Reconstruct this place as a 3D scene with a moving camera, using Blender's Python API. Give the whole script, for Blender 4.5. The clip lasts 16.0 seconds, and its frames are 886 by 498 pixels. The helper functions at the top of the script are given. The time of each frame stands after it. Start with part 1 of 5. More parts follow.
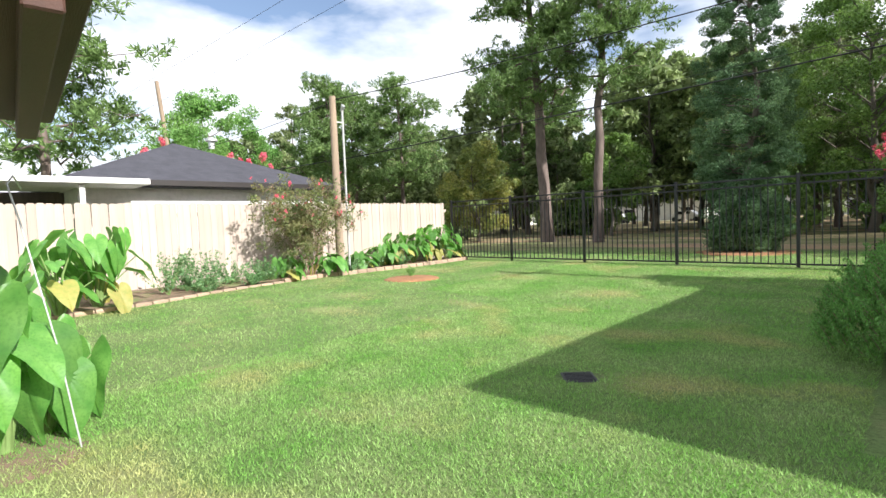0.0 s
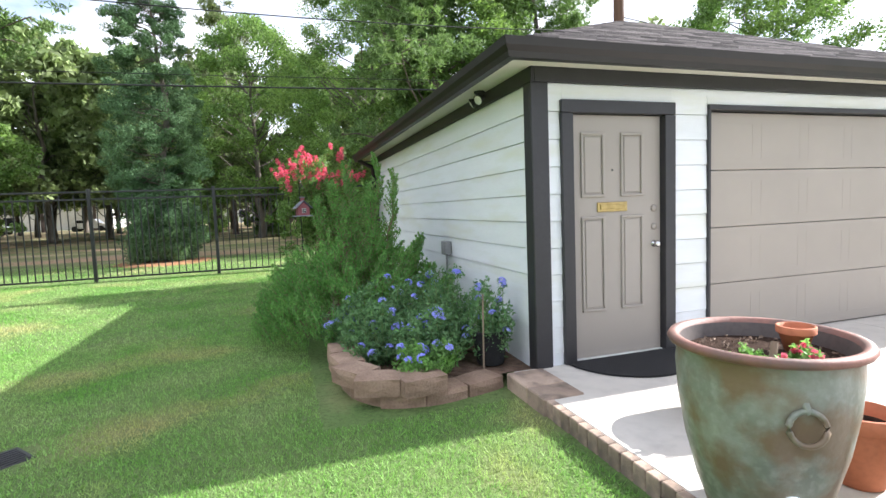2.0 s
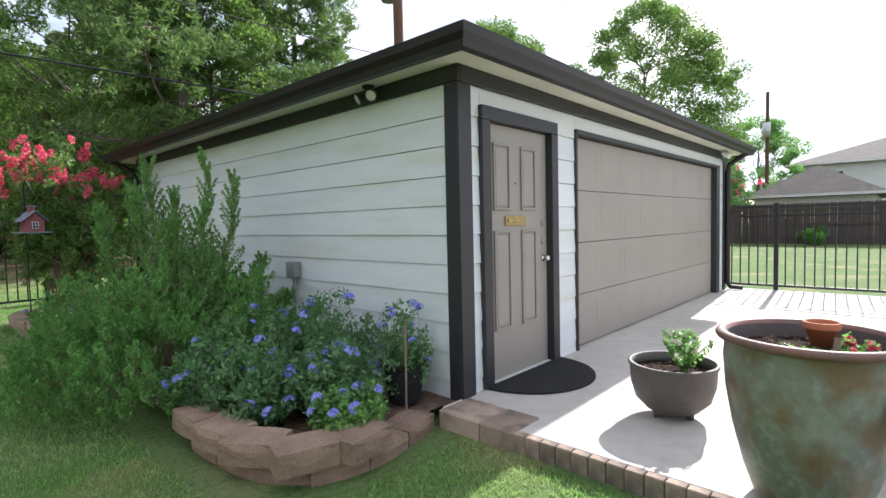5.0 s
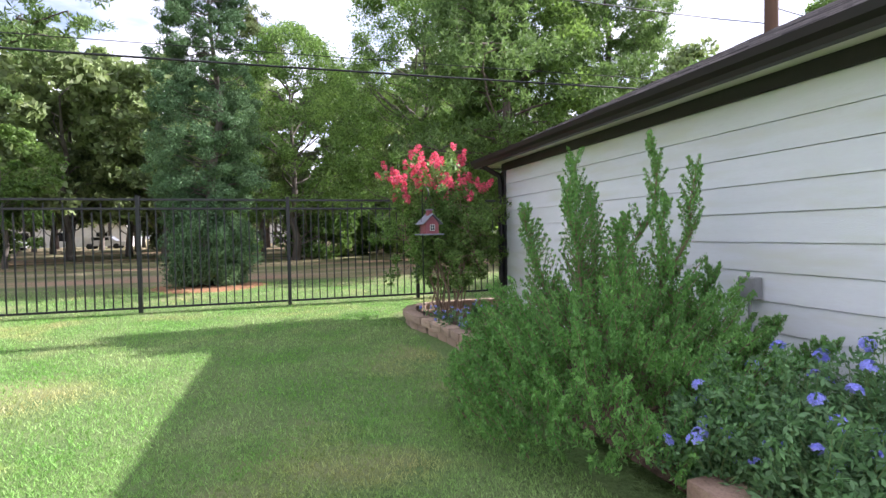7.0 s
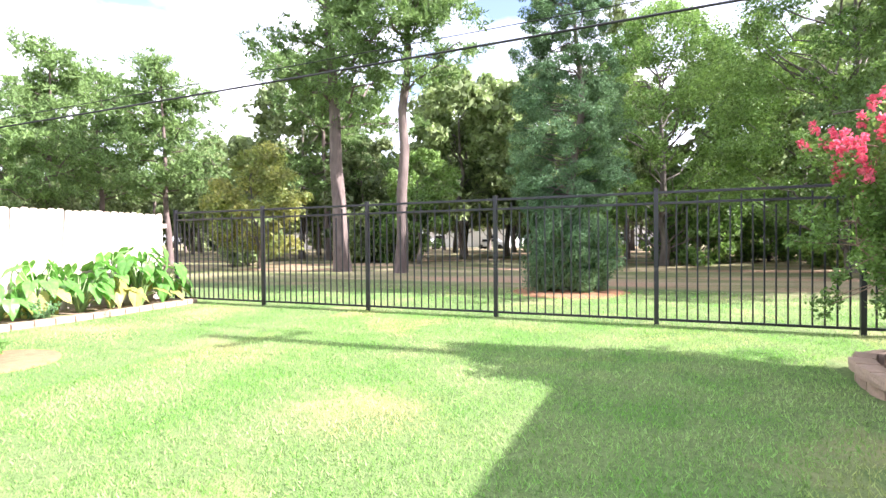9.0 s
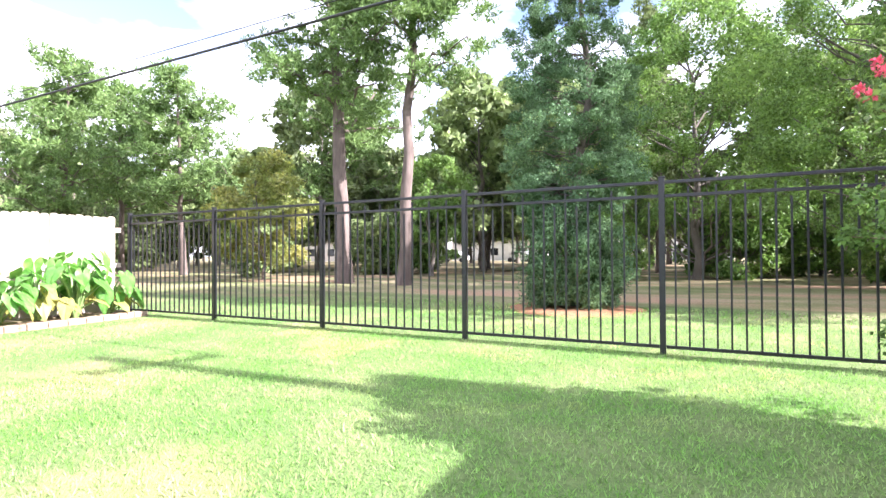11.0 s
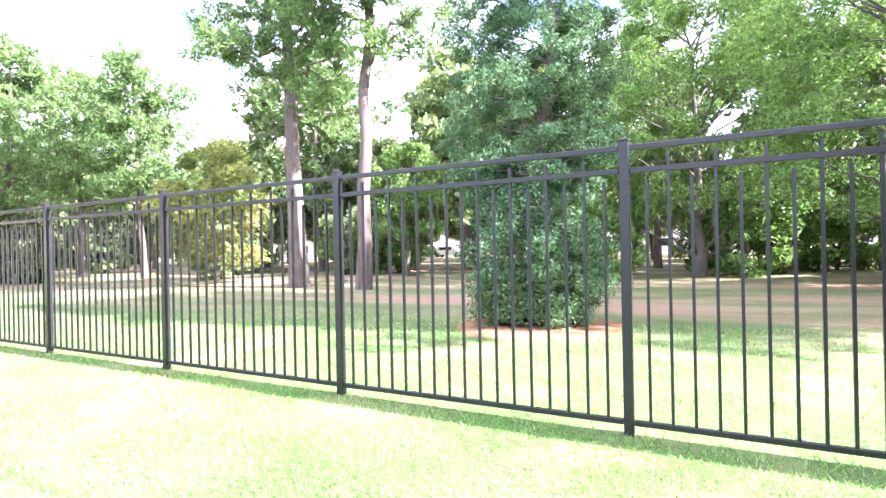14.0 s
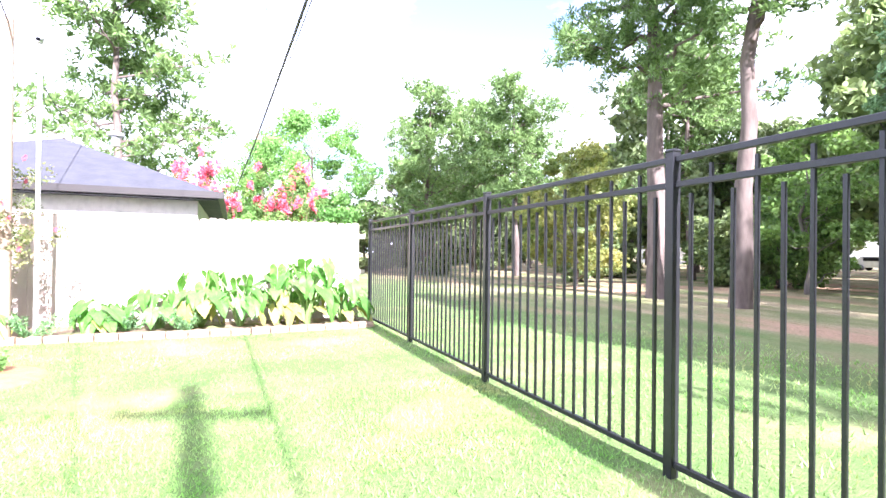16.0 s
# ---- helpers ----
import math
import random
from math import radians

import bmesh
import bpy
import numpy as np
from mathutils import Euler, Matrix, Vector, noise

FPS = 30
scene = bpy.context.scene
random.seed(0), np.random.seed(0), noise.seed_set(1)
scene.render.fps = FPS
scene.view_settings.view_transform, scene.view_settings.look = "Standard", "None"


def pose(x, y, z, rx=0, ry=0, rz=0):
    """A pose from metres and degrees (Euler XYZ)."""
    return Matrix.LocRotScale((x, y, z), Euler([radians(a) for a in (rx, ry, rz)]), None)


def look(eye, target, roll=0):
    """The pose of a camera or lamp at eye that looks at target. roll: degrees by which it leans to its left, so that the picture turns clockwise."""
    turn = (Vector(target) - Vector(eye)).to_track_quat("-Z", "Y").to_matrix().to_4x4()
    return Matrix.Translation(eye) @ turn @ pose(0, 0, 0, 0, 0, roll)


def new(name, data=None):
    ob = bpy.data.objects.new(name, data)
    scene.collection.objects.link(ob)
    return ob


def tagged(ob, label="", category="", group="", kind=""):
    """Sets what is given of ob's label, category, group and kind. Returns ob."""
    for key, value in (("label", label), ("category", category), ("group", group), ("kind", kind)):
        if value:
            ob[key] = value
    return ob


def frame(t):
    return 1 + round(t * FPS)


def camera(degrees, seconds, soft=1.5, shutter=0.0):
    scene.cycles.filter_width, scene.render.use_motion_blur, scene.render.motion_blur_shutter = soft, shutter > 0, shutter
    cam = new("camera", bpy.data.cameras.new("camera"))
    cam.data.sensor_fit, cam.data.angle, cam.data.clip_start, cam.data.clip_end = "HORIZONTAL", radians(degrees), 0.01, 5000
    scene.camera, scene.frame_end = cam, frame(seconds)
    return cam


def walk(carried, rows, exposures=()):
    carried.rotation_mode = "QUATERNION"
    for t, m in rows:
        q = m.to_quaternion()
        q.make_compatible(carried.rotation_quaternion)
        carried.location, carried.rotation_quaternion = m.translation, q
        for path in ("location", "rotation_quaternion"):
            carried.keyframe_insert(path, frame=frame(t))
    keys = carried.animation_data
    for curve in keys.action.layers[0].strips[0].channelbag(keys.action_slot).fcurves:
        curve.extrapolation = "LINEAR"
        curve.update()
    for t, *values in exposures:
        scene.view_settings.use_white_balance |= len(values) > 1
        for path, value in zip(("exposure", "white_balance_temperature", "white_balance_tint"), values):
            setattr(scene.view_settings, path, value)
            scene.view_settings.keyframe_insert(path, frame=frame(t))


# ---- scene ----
cam = camera(82.5, 16.0)
PATH = [
    (0, (-1.54, -3.842, 1.271), (-2.908, -2.387, 1.166), -2.3),
    (0.5, (-1.532, -4.019, 1.363), (-2.471, -2.259, 1.225), -2.5),
    (1, (-1.648, -3.902, 1.408), (-2.076, -1.955, 1.25), -2.9),
    (1.5, (-1.837, -3.799, 1.375), (-1.704, -1.81, 1.214), -2.4),
    (2, (-1.931, -3.611, 1.334), (-1.327, -1.711, 1.17), -2.2),
    (2.5, (-2.016, -3.408, 1.264), (-1.023, -1.678, 1.117), -2.0),
    (3, (-2.12, -3.359, 1.284), (-0.818, -1.847, 1.14), -1.7),
    (5.5, (-3.026, -1.992, 1.276), (-1.55, -0.646, 1.175), -1.3),
    (6, (-3.227, -1.59, 1.284), (-2.067, 0.037, 1.202), -1.2),
    (6.5, (-3.192, -1.094, 1.299), (-2.338, 0.713, 1.226), -1.0),
    (7, (-3.358, -0.787, 1.291), (-2.772, 1.125, 1.229), -0.9),
    (7.5, (-3.286, -0.292, 1.257), (-3.129, 1.701, 1.207), -0.7),
    (8, (-3.284, 0.099, 1.267), (-3.5, 2.087, 1.223), -0.8),
    (8.5, (-3.211, 0.489, 1.278), (-3.77, 2.41, 1.241), -0.7),
    (9, (-3.38, 0.937, 1.276), (-4.15, 2.782, 1.244), -0.6),
    (11.5, (-2.927, 3.168, 1.127), (-3.826, 4.955, 1.155), -0.3),
    (12, (-2.912, 3.571, 1.181), (-3.767, 5.379, 1.203), -0.5),
    (12.5, (-2.892, 4.022, 1.268), (-3.742, 5.833, 1.272), -0.7),
    (13, (-2.881, 4.497, 1.278), (-3.742, 6.302, 1.285), -0.9),
    (13.5, (-2.875, 4.927, 1.285), (-3.742, 6.729, 1.293), -1.0),
    (14, (-2.893, 5.348, 1.294), (-3.804, 7.128, 1.292), -1.2),
    (14.5, (-3.0, 5.663, 1.334), (-3.96, 7.418, 1.332), -0.9),
    (15, (-3.092, 6.027, 1.427), (-4.266, 7.647, 1.406), -0.9),
    (15.5, (-3.427, 6.284, 1.379), (-4.971, 7.554, 1.377), -0.3),
    (16, (-3.475, 6.464, 1.356), (-5.32, 7.235, 1.373), 0.7),
]
EXPOSURES = [(0, 0.95, 6350, 11), (0.5, 0.65, 6350, 11), (1, 0.95, 6300, 12), (1.5, 1.45, 6200, 13), (2, 1.5, 6150, 13), (2.5, 1.25, 6150, 13), (3, 1.15, 6100, 13), (4.2, 1.0, 6050, 13), (5.5, 0.95, 6050, 13), (6, 1.0, 6050, 17), (6.5, 1.2, 6050, 18), (7, 1.4, 6050, 23), (7.5, 1.6, 6100, 23), (8, 1.8, 6150, 22), (8.5, 2.0, 6150, 22), (9, 2.18, 6100, 23), (11.5, 2.4, 6000, 23), (12.5, 2.8, 5850, 26), (13.5, 3.0, 5750, 27), (14.5, 2.95, 5700, 27), (15, 2.85, 5700, 26), (16, 2.6, 5750, 25)]
walk(cam, [(t, look(e, g, r)) for t, e, g, r in PATH], EXPOSURES)

# ---- world, sun ----
SUN_EL, SUN_DIR = radians(33.5), Vector((0.832, 0.070, 0.552)).normalized()
world = bpy.data.worlds.new("sky")
scene.world = world
world.use_nodes = True
wn, wl = world.node_tree.nodes, world.node_tree.links
wn.clear()
w_out = wn.new("ShaderNodeOutputWorld")
w_bg = wn.new("ShaderNodeBackground")
w_sky = wn.new("ShaderNodeTexSky")
w_sky.sky_type, w_sky.sun_disc = "NISHITA", False
w_sky.sun_elevation = SUN_EL
w_sky.sun_rotation = math.atan2(SUN_DIR.x, SUN_DIR.y)
w_sky.dust_density, w_sky.air_density, w_sky.ozone_density = 1.6, 1.0, 1.0
w_tc = wn.new("ShaderNodeTexCoord")
w_map = wn.new("ShaderNodeMapping")
w_map.inputs["Scale"].default_value = (1.0, 1.0, 2.6)
w_noise = wn.new("ShaderNodeTexNoise")
w_noise.inputs["Scale"].default_value = 1.9
w_noise.inputs["Detail"].default_value = 7
w_noise.inputs["Roughness"].default_value = 0.52
w_ramp = wn.new("ShaderNodeValToRGB")
w_ramp.color_ramp.elements[0].position, w_ramp.color_ramp.elements[1].position = 0.41, 0.55
w_mix = wn.new("ShaderNodeMixRGB")
w_mix.inputs[2].default_value = (12.5, 12.8, 13.4, 1)
wl.new(w_tc.outputs["Generated"], w_map.inputs[0])
wl.new(w_map.outputs[0], w_noise.inputs["Vector"])
wl.new(w_noise.outputs[0], w_ramp.inputs[0])
wl.new(w_ramp.outputs[0], w_mix.inputs[0])
w_gain = wn.new("ShaderNodeMixRGB")
w_gain.blend_type = "MULTIPLY"
w_gain.inputs[0].default_value = 1.0
w_gain.inputs[2].default_value = (1.9, 1.8, 1.75, 1)
wl.new(w_sky.outputs[0], w_gain.inputs[1])
wl.new(w_gain.outputs[0], w_mix.inputs[1])
wl.new(w_mix.outputs[0], w_bg.inputs[0])
w_bg.inputs[1].default_value = 0.059
wl.new(w_bg.outputs[0], w_out.inputs[0])

sun = new("sun", bpy.data.lights.new("sun", "SUN"))
sun.data.energy, sun.data.angle, sun.data.color = 4.9, radians(0.6), (1.0, 0.965, 0.90)
sun.matrix_world = look(SUN_DIR * 60, (0, 0, 0))


# ---- materials ----
def mat(name, a, b=None, scale=8.0, rough=0.8, metal=0.0, bump=0.0, bump_scale=60.0, fine=None, translucent=0.0,
        per_object=0.0, per_island=0.0, stretch=(1, 1, 1), spec=0.5, stain=None, stain_scale=1.2, stain_at=(0.5, 0.7), coat=0.0):
    """A surface of colour a, mottled with b at scale, with finer grain, relief and stains of their own shape."""
    m = bpy.data.materials.new(name)
    m.use_nodes = True
    n, l = m.node_tree.nodes, m.node_tree.links
    p = n["Principled BSDF"]
    p.inputs["Roughness"].default_value, p.inputs["Metallic"].default_value = rough, metal
    p.inputs["Specular IOR Level"].default_value = spec
    p.inputs["Coat Weight"].default_value = coat
    tc = n.new("ShaderNodeTexCoord")
    mp = n.new("ShaderNodeMapping")
    mp.inputs["Scale"].default_value = stretch
    l.new(tc.outputs["Object"], mp.inputs[0])
    rgb = n.new("ShaderNodeRGB")
    rgb.outputs[0].default_value = (*a, 1)
    colour = rgb.outputs[0]

    def noise_mix(colour, other, sc, lo, hi, detail=5.0, amount=1.0):
        t = n.new("ShaderNodeTexNoise")
        t.inputs["Scale"].default_value, t.inputs["Detail"].default_value = sc, detail
        l.new(mp.outputs[0], t.inputs["Vector"])
        r = n.new("ShaderNodeMapRange")
        r.inputs[1].default_value, r.inputs[2].default_value, r.inputs[4].default_value = lo, hi, amount
        l.new(t.outputs[0], r.inputs[0])
        x = n.new("ShaderNodeMixRGB")
        x.inputs[2].default_value = (*other, 1)
        l.new(r.outputs[0], x.inputs[0])
        l.new(colour, x.inputs[1])
        return x.outputs[0]

    colour = noise_mix(colour, b or tuple(c * 0.8 for c in a), scale, 0.35, 0.65)
    colour = noise_mix(colour, fine or tuple(c * 0.72 for c in a), scale * 9, 0.45, 0.75, 3.0, 0.6)
    if stain:
        colour = noise_mix(colour, stain, stain_scale, *stain_at, 6.0, 0.85)
    for amount, node, out in ((per_object, "ShaderNodeObjectInfo", "Random"), (per_island, "ShaderNodeNewGeometry", "Random Per Island")):
        if amount:
            g = n.new(node)
            r = n.new("ShaderNodeMapRange")
            r.inputs[3].default_value, r.inputs[4].default_value = 1 - amount, 1 + amount
            l.new(g.outputs[out], r.inputs[0])
            h = n.new("ShaderNodeHueSaturation")
            l.new(r.outputs[0], h.inputs["Value"])
            l.new(colour, h.inputs["Color"])
            colour = h.outputs[0]
    l.new(colour, p.inputs["Base Color"])
    if bump:
        t = n.new("ShaderNodeTexNoise")
        t.inputs["Scale"].default_value, t.inputs["Detail"].default_value = bump_scale, 6
        l.new(mp.outputs[0], t.inputs["Vector"])
        bn = n.new("ShaderNodeBump")
        bn.inputs["Strength"].default_value, bn.inputs["Distance"].default_value = min(1, bump), 0.01
        l.new(t.outputs[0], bn.inputs["Height"])
        l.new(bn.outputs[0], p.inputs["Normal"])
    if translucent:
        tr = n.new("ShaderNodeBsdfTranslucent")
        hs = n.new("ShaderNodeHueSaturation")
        hs.inputs["Value"].default_value, hs.inputs["Saturation"].default_value = 1.6, 1.1
        l.new(colour, hs.inputs["Color"])
        l.new(hs.outputs[0], tr.inputs[0])
        ms = n.new("ShaderNodeMixShader")
        ms.inputs[0].default_value = translucent
        l.new(p.outputs[0], ms.inputs[1])
        l.new(tr.outputs[0], ms.inputs[2])
        l.new(ms.outputs[0], n["Material Output"].inputs[0])
    return m


def ground_material():
    """Mown grass with dry patches in the yard, bare straw and worn dirt under the woods."""
    m = bpy.data.materials.new("lawn")
    m.use_nodes = True
    n, l = m.node_tree.nodes, m.node_tree.links
    p = n["Principled BSDF"]
    p.inputs["Roughness"].default_value = 0.95
    p.inputs["Specular IOR Level"].default_value = 0.15
    tc = n.new("ShaderNodeTexCoord")

    def noise_fac(sc, lo, hi, detail=5, amount=1.0, stretch=None):
        t = n.new("ShaderNodeTexNoise")
        t.inputs["Scale"].default_value, t.inputs["Detail"].default_value = sc, detail
        if stretch:
            mp = n.new("ShaderNodeMapping")
            mp.inputs["Scale"].default_value = stretch
            l.new(tc.outputs["Object"], mp.inputs[0])
            l.new(mp.outputs[0], t.inputs["Vector"])
        else:
            l.new(tc.outputs["Object"], t.inputs["Vector"])
        r = n.new("ShaderNodeMapRange")
        r.inputs[1].default_value, r.inputs[2].default_value, r.inputs[4].default_value = lo, hi, amount
        l.new(t.outputs[0], r.inputs[0])
        return r.outputs[0]

    def mix(fac, a, b):
        x = n.new("ShaderNodeMixRGB")
        l.new(fac, x.inputs[0])
        for s, v in ((1, a), (2, b)):
            if isinstance(v, tuple):
                x.inputs[s].default_value = (*v, 1)
            else:
                l.new(v, x.inputs[s])
        return x.outputs[0]

    green = mix(noise_fac(1.1, 0.35, 0.7), (0.12, 0.21, 0.06), (0.19, 0.24, 0.095))
    green = mix(noise_fac(28, 0.42, 0.72, 4, 0.7), green, (0.05, 0.085, 0.025))
    green = mix(noise_fac(0.75, 0.55, 0.70, 4, 0.6), green, (0.40, 0.34, 0.18))
    green = mix(noise_fac(90, 0.45, 0.7, 3, 0.5), green, (0.20, 0.25, 0.10))
    park = mix(noise_fac(0.35, 0.4, 0.6, 5, 1, (0.6, 1.6, 1)), (0.17, 0.20, 0.08), (0.36, 0.29, 0.18))
    park = mix(noise_fac(0.22, 0.52, 0.62, 5, 1, (0.35, 1.9, 1)), park, (0.44, 0.28, 0.19))
    park = mix(noise_fac(20, 0.4, 0.75, 4, 0.6), park, (0.10, 0.10, 0.04))
    sep = n.new("ShaderNodeSeparateXYZ")
    l.new(tc.outputs["Object"], sep.inputs[0])
    wob = noise_fac(0.5, 0.2, 0.8, 4, 5.0)
    add = n.new("ShaderNodeMath")
    l.new(sep.outputs["Y"], add.inputs[0])
    l.new(wob, add.inputs[1])
    r = n.new("ShaderNodeMapRange")
    r.inputs[1].default_value, r.inputs[2].default_value = 14.5, 18.5
    l.new(add.outputs[0], r.inputs[0])
    l.new(mix(r.outputs[0], green, park), p.inputs["Base Color"])
    t = n.new("ShaderNodeTexNoise")
    t.inputs["Scale"].default_value, t.inputs["Detail"].default_value = 70, 5
    l.new(tc.outputs["Object"], t.inputs["Vector"])
    bn = n.new("ShaderNodeBump")
    bn.inputs["Strength"].default_value, bn.inputs["Distance"].default_value = 0.9, 0.03
    l.new(t.outputs[0], bn.inputs["Height"])
    l.new(bn.outputs[0], p.inputs["Normal"])
    return m


M_LAWN = ground_material()
M_BLADE = mat("grass_blade", (0.175, 0.36, 0.078), (0.31, 0.43, 0.165), 1.1, 0.6, translucent=0.35, per_island=0.32, spec=0.3, stain=(0.45, 0.40, 0.19), stain_scale=0.8, stain_at=(0.53, 0.69))
M_WHITE = mat("siding_paint", (0.765, 0.785, 0.80), (0.72, 0.745, 0.76), 1.6, 0.6, bump=0.25, bump_scale=40, stretch=(1, 1, 6), per_object=0.03, stain=(0.68, 0.69, 0.60), stain_scale=0.8, fine=(0.71, 0.725, 0.73))
M_SOFFIT = mat("soffit_paint", (0.74, 0.71, 0.60), (0.68, 0.65, 0.54), 3, 0.6, fine=(0.68, 0.65, 0.55))
M_DARK = mat("trim_paint", (0.030, 0.029, 0.032), (0.024, 0.023, 0.026), 5, 0.5, bump=0.15)
M_GUTTER = mat("gutter_metal", (0.017, 0.012, 0.011), (0.012, 0.009, 0.008), 4, 0.5, bump=0.05)
M_TAUPE = mat("taupe_paint", (0.33, 0.295, 0.26), (0.31, 0.275, 0.24), 1.5, 0.5, bump=0.04, fine=(0.315, 0.28, 0.245))
M_TAUPE2 = mat("garage_door_paint", (0.35, 0.31, 0.265), (0.32, 0.285, 0.245), 1.2, 0.5, bump=0.05, fine=(0.335, 0.295, 0.255))
M_BRASS = mat("brass", (0.50, 0.38, 0.17), (0.36, 0.27, 0.11), 20, 0.42, 1.0)
M_CHROME = mat("chrome", (0.7, 0.7, 0.7), None, 20, 0.15, 1.0)
M_SHINGLE = mat("shingles", (0.15, 0.13, 0.125), (0.08, 0.07, 0.07), 3, 0.95, bump=0.6, bump_scale=120, per_island=0.6)
M_SHINGLE2 = mat("grey_shingles", (0.055, 0.055, 0.068), (0.038, 0.038, 0.048), 3, 0.95, bump=0.6, bump_scale=40)
M_SHINGLE3 = mat("brown_shingles", (0.14, 0.115, 0.10), (0.10, 0.085, 0.075), 2, 0.95, bump=0.6, bump_scale=40)
M_CONC = mat("concrete", (0.60, 0.565, 0.51), (0.52, 0.485, 0.435), 0.9, 0.85, bump=0.3, bump_scale=90, stain=(0.36, 0.33, 0.29), stain_scale=2.3, stain_at=(0.6, 0.78))
M_EDGE = mat("brick_edging", (0.40, 0.30, 0.23), (0.30, 0.22, 0.17), 5, 0.9, bump=0.5, bump_scale=70, per_object=0.25, stain=(0.14, 0.11, 0.09), stain_scale=6)
M_STONE = mat("retaining_stone", (0.26, 0.17, 0.12), (0.36, 0.25, 0.18), 6, 0.95, bump=1.0, bump_scale=45, per_object=0.15)
M_TANSTONE = mat("tan_stone", (0.40, 0.29, 0.21), (0.31, 0.22, 0.155), 5, 0.95, bump=0.9, bump_scale=45, per_object=0.15)
M_MULCH = mat("mulch", (0.10, 0.06, 0.04), (0.19, 0.12, 0.08), 14, 0.98, bump=1.0, bump_scale=70)
M_LEAFLITTER = mat("leaf_litter", (0.22, 0.15, 0.10), (0.13, 0.10, 0.06), 12, 0.98, bump=1.0, bump_scale=50, stain=(0.14, 0.19, 0.06), stain_scale=3)
M_STRAW = mat("pine_straw", (0.34, 0.17, 0.08), (0.23, 0.11, 0.05), 10, 0.98, bump=1.0, bump_scale=60)
M_FENCE = mat("black_powder_coat", (0.018, 0.018, 0.021), (0.024, 0.024, 0.028), 6, 0.36, metal=0.2)
M_CEDAR = mat("weathered_fence_wood", (0.47, 0.39, 0.335), (0.37, 0.30, 0.25), 1.4, 0.9, bump=0.5, bump_scale=30, stretch=(1, 1, 0.12), per_object=0.12, stain=(0.36, 0.29, 0.24), stain_scale=1.4, stain_at=(0.55, 0.75))
M_DKFENCE = mat("dark_fence_wood", (0.075, 0.055, 0.05), (0.11, 0.085, 0.075), 2, 0.9, bump=0.4, stretch=(1, 1, 0.15), per_object=0.2)
M_POLE = mat("pole_wood", (0.33, 0.25, 0.18), (0.24, 0.18, 0.13), 4, 0.9, bump=0.8, bump_scale=25, stretch=(1, 1, 0.1))
M_DKPOLE = mat("creosote_wood", (0.14, 0.075, 0.045), (0.09, 0.05, 0.035), 4, 0.9, bump=0.8, bump_scale=25, stretch=(1, 1, 0.1))
M_PIPE = mat("galvanised_pipe", (0.62, 0.62, 0.62), (0.5, 0.5, 0.5), 8, 0.45, metal=0.5)
M_WIRE = mat("cable", (0.012, 0.012, 0.013), None, 5, 0.6)
M_RUBBER = mat("black_rubber_mat", (0.012, 0.012, 0.014), (0.02, 0.02, 0.022), 20, 0.9, bump=1.0, bump_scale=220)
M_GREYBOX = mat("grey_plastic", (0.30, 0.30, 0.30), None, 8, 0.55)
M_BARK = mat("pine_bark", (0.175, 0.135, 0.115), (0.095, 0.07, 0.06), 5, 0.95, bump=1.0, bump_scale=9, stretch=(1.4, 1.4, 0.35))
M_BARK2 = mat("oak_bark", (0.17, 0.145, 0.12), (0.10, 0.085, 0.07), 5, 0.95, bump=1.0, bump_scale=12, stretch=(1, 1, 0.4))
M_TWIG = mat("smooth_bark", (0.30, 0.20, 0.14), (0.20, 0.13, 0.09), 6, 0.8, stretch=(1, 1, 0.3))
M_PINE = mat("pine_needles", (0.115, 0.185, 0.065), (0.165, 0.25, 0.08), 0.5, 0.6, translucent=0.3, per_island=0.4, spec=0.25)
M_BRONZE = mat("bronzed_leaves", (0.20, 0.18, 0.075), (0.12, 0.18, 0.06), 3, 0.6, translucent=0.3, per_island=0.4)
M_OAK = mat("oak_leaves", (0.115, 0.20, 0.055), (0.185, 0.28, 0.075), 0.4, 0.55, translucent=0.35, per_island=0.45, spec=0.3)
M_LIME = mat("bright_leaves", (0.15, 0.30, 0.085), (0.21, 0.345, 0.10), 0.5, 0.55, translucent=0.4, per_island=0.4, spec=0.3)
M_CEDARL = mat("juniper_leaves", (0.09, 0.165, 0.08), (0.14, 0.225, 0.10), 0.6, 0.6, translucent=0.2, per_island=0.4, spec=0.2)
M_AUTUMN = mat("yellowing_leaves", (0.30, 0.29, 0.085), (0.17, 0.235, 0.07), 0.7, 0.6, translucent=0.4, per_island=0.4)
M_FARLEAF = mat("woodland_leaves", (0.143, 0.195, 0.076), (0.215, 0.263, 0.106), 0.25, 0.7, translucent=0.3, per_island=0.45, per_object=0.25)
M_ROSEMARY = mat("shrub_leaves", (0.125, 0.27, 0.07), (0.19, 0.37, 0.10), 3, 0.6, translucent=0.3, per_island=0.35, spec=0.3)
M_PLUMB = mat("plumbago_leaves", (0.112, 0.216, 0.088), (0.168, 0.302, 0.123), 4, 0.55, translucent=0.35, per_island=0.4)
M_BLUE = mat("blue_petals", (0.30, 0.31, 0.80), (0.40, 0.42, 0.88), 30, 0.6, translucent=0.3, per_island=0.2)
M_PINK = mat("pink_petals", (0.62, 0.10, 0.16), (0.78, 0.22, 0.28), 20, 0.6, translucent=0.3, per_island=0.3)
M_EAR = mat("elephant_ear_leaf", (0.085, 0.24, 0.045), (0.16, 0.34, 0.075), 3, 0.42, translucent=0.35, per_object=0.22, spec=0.5)
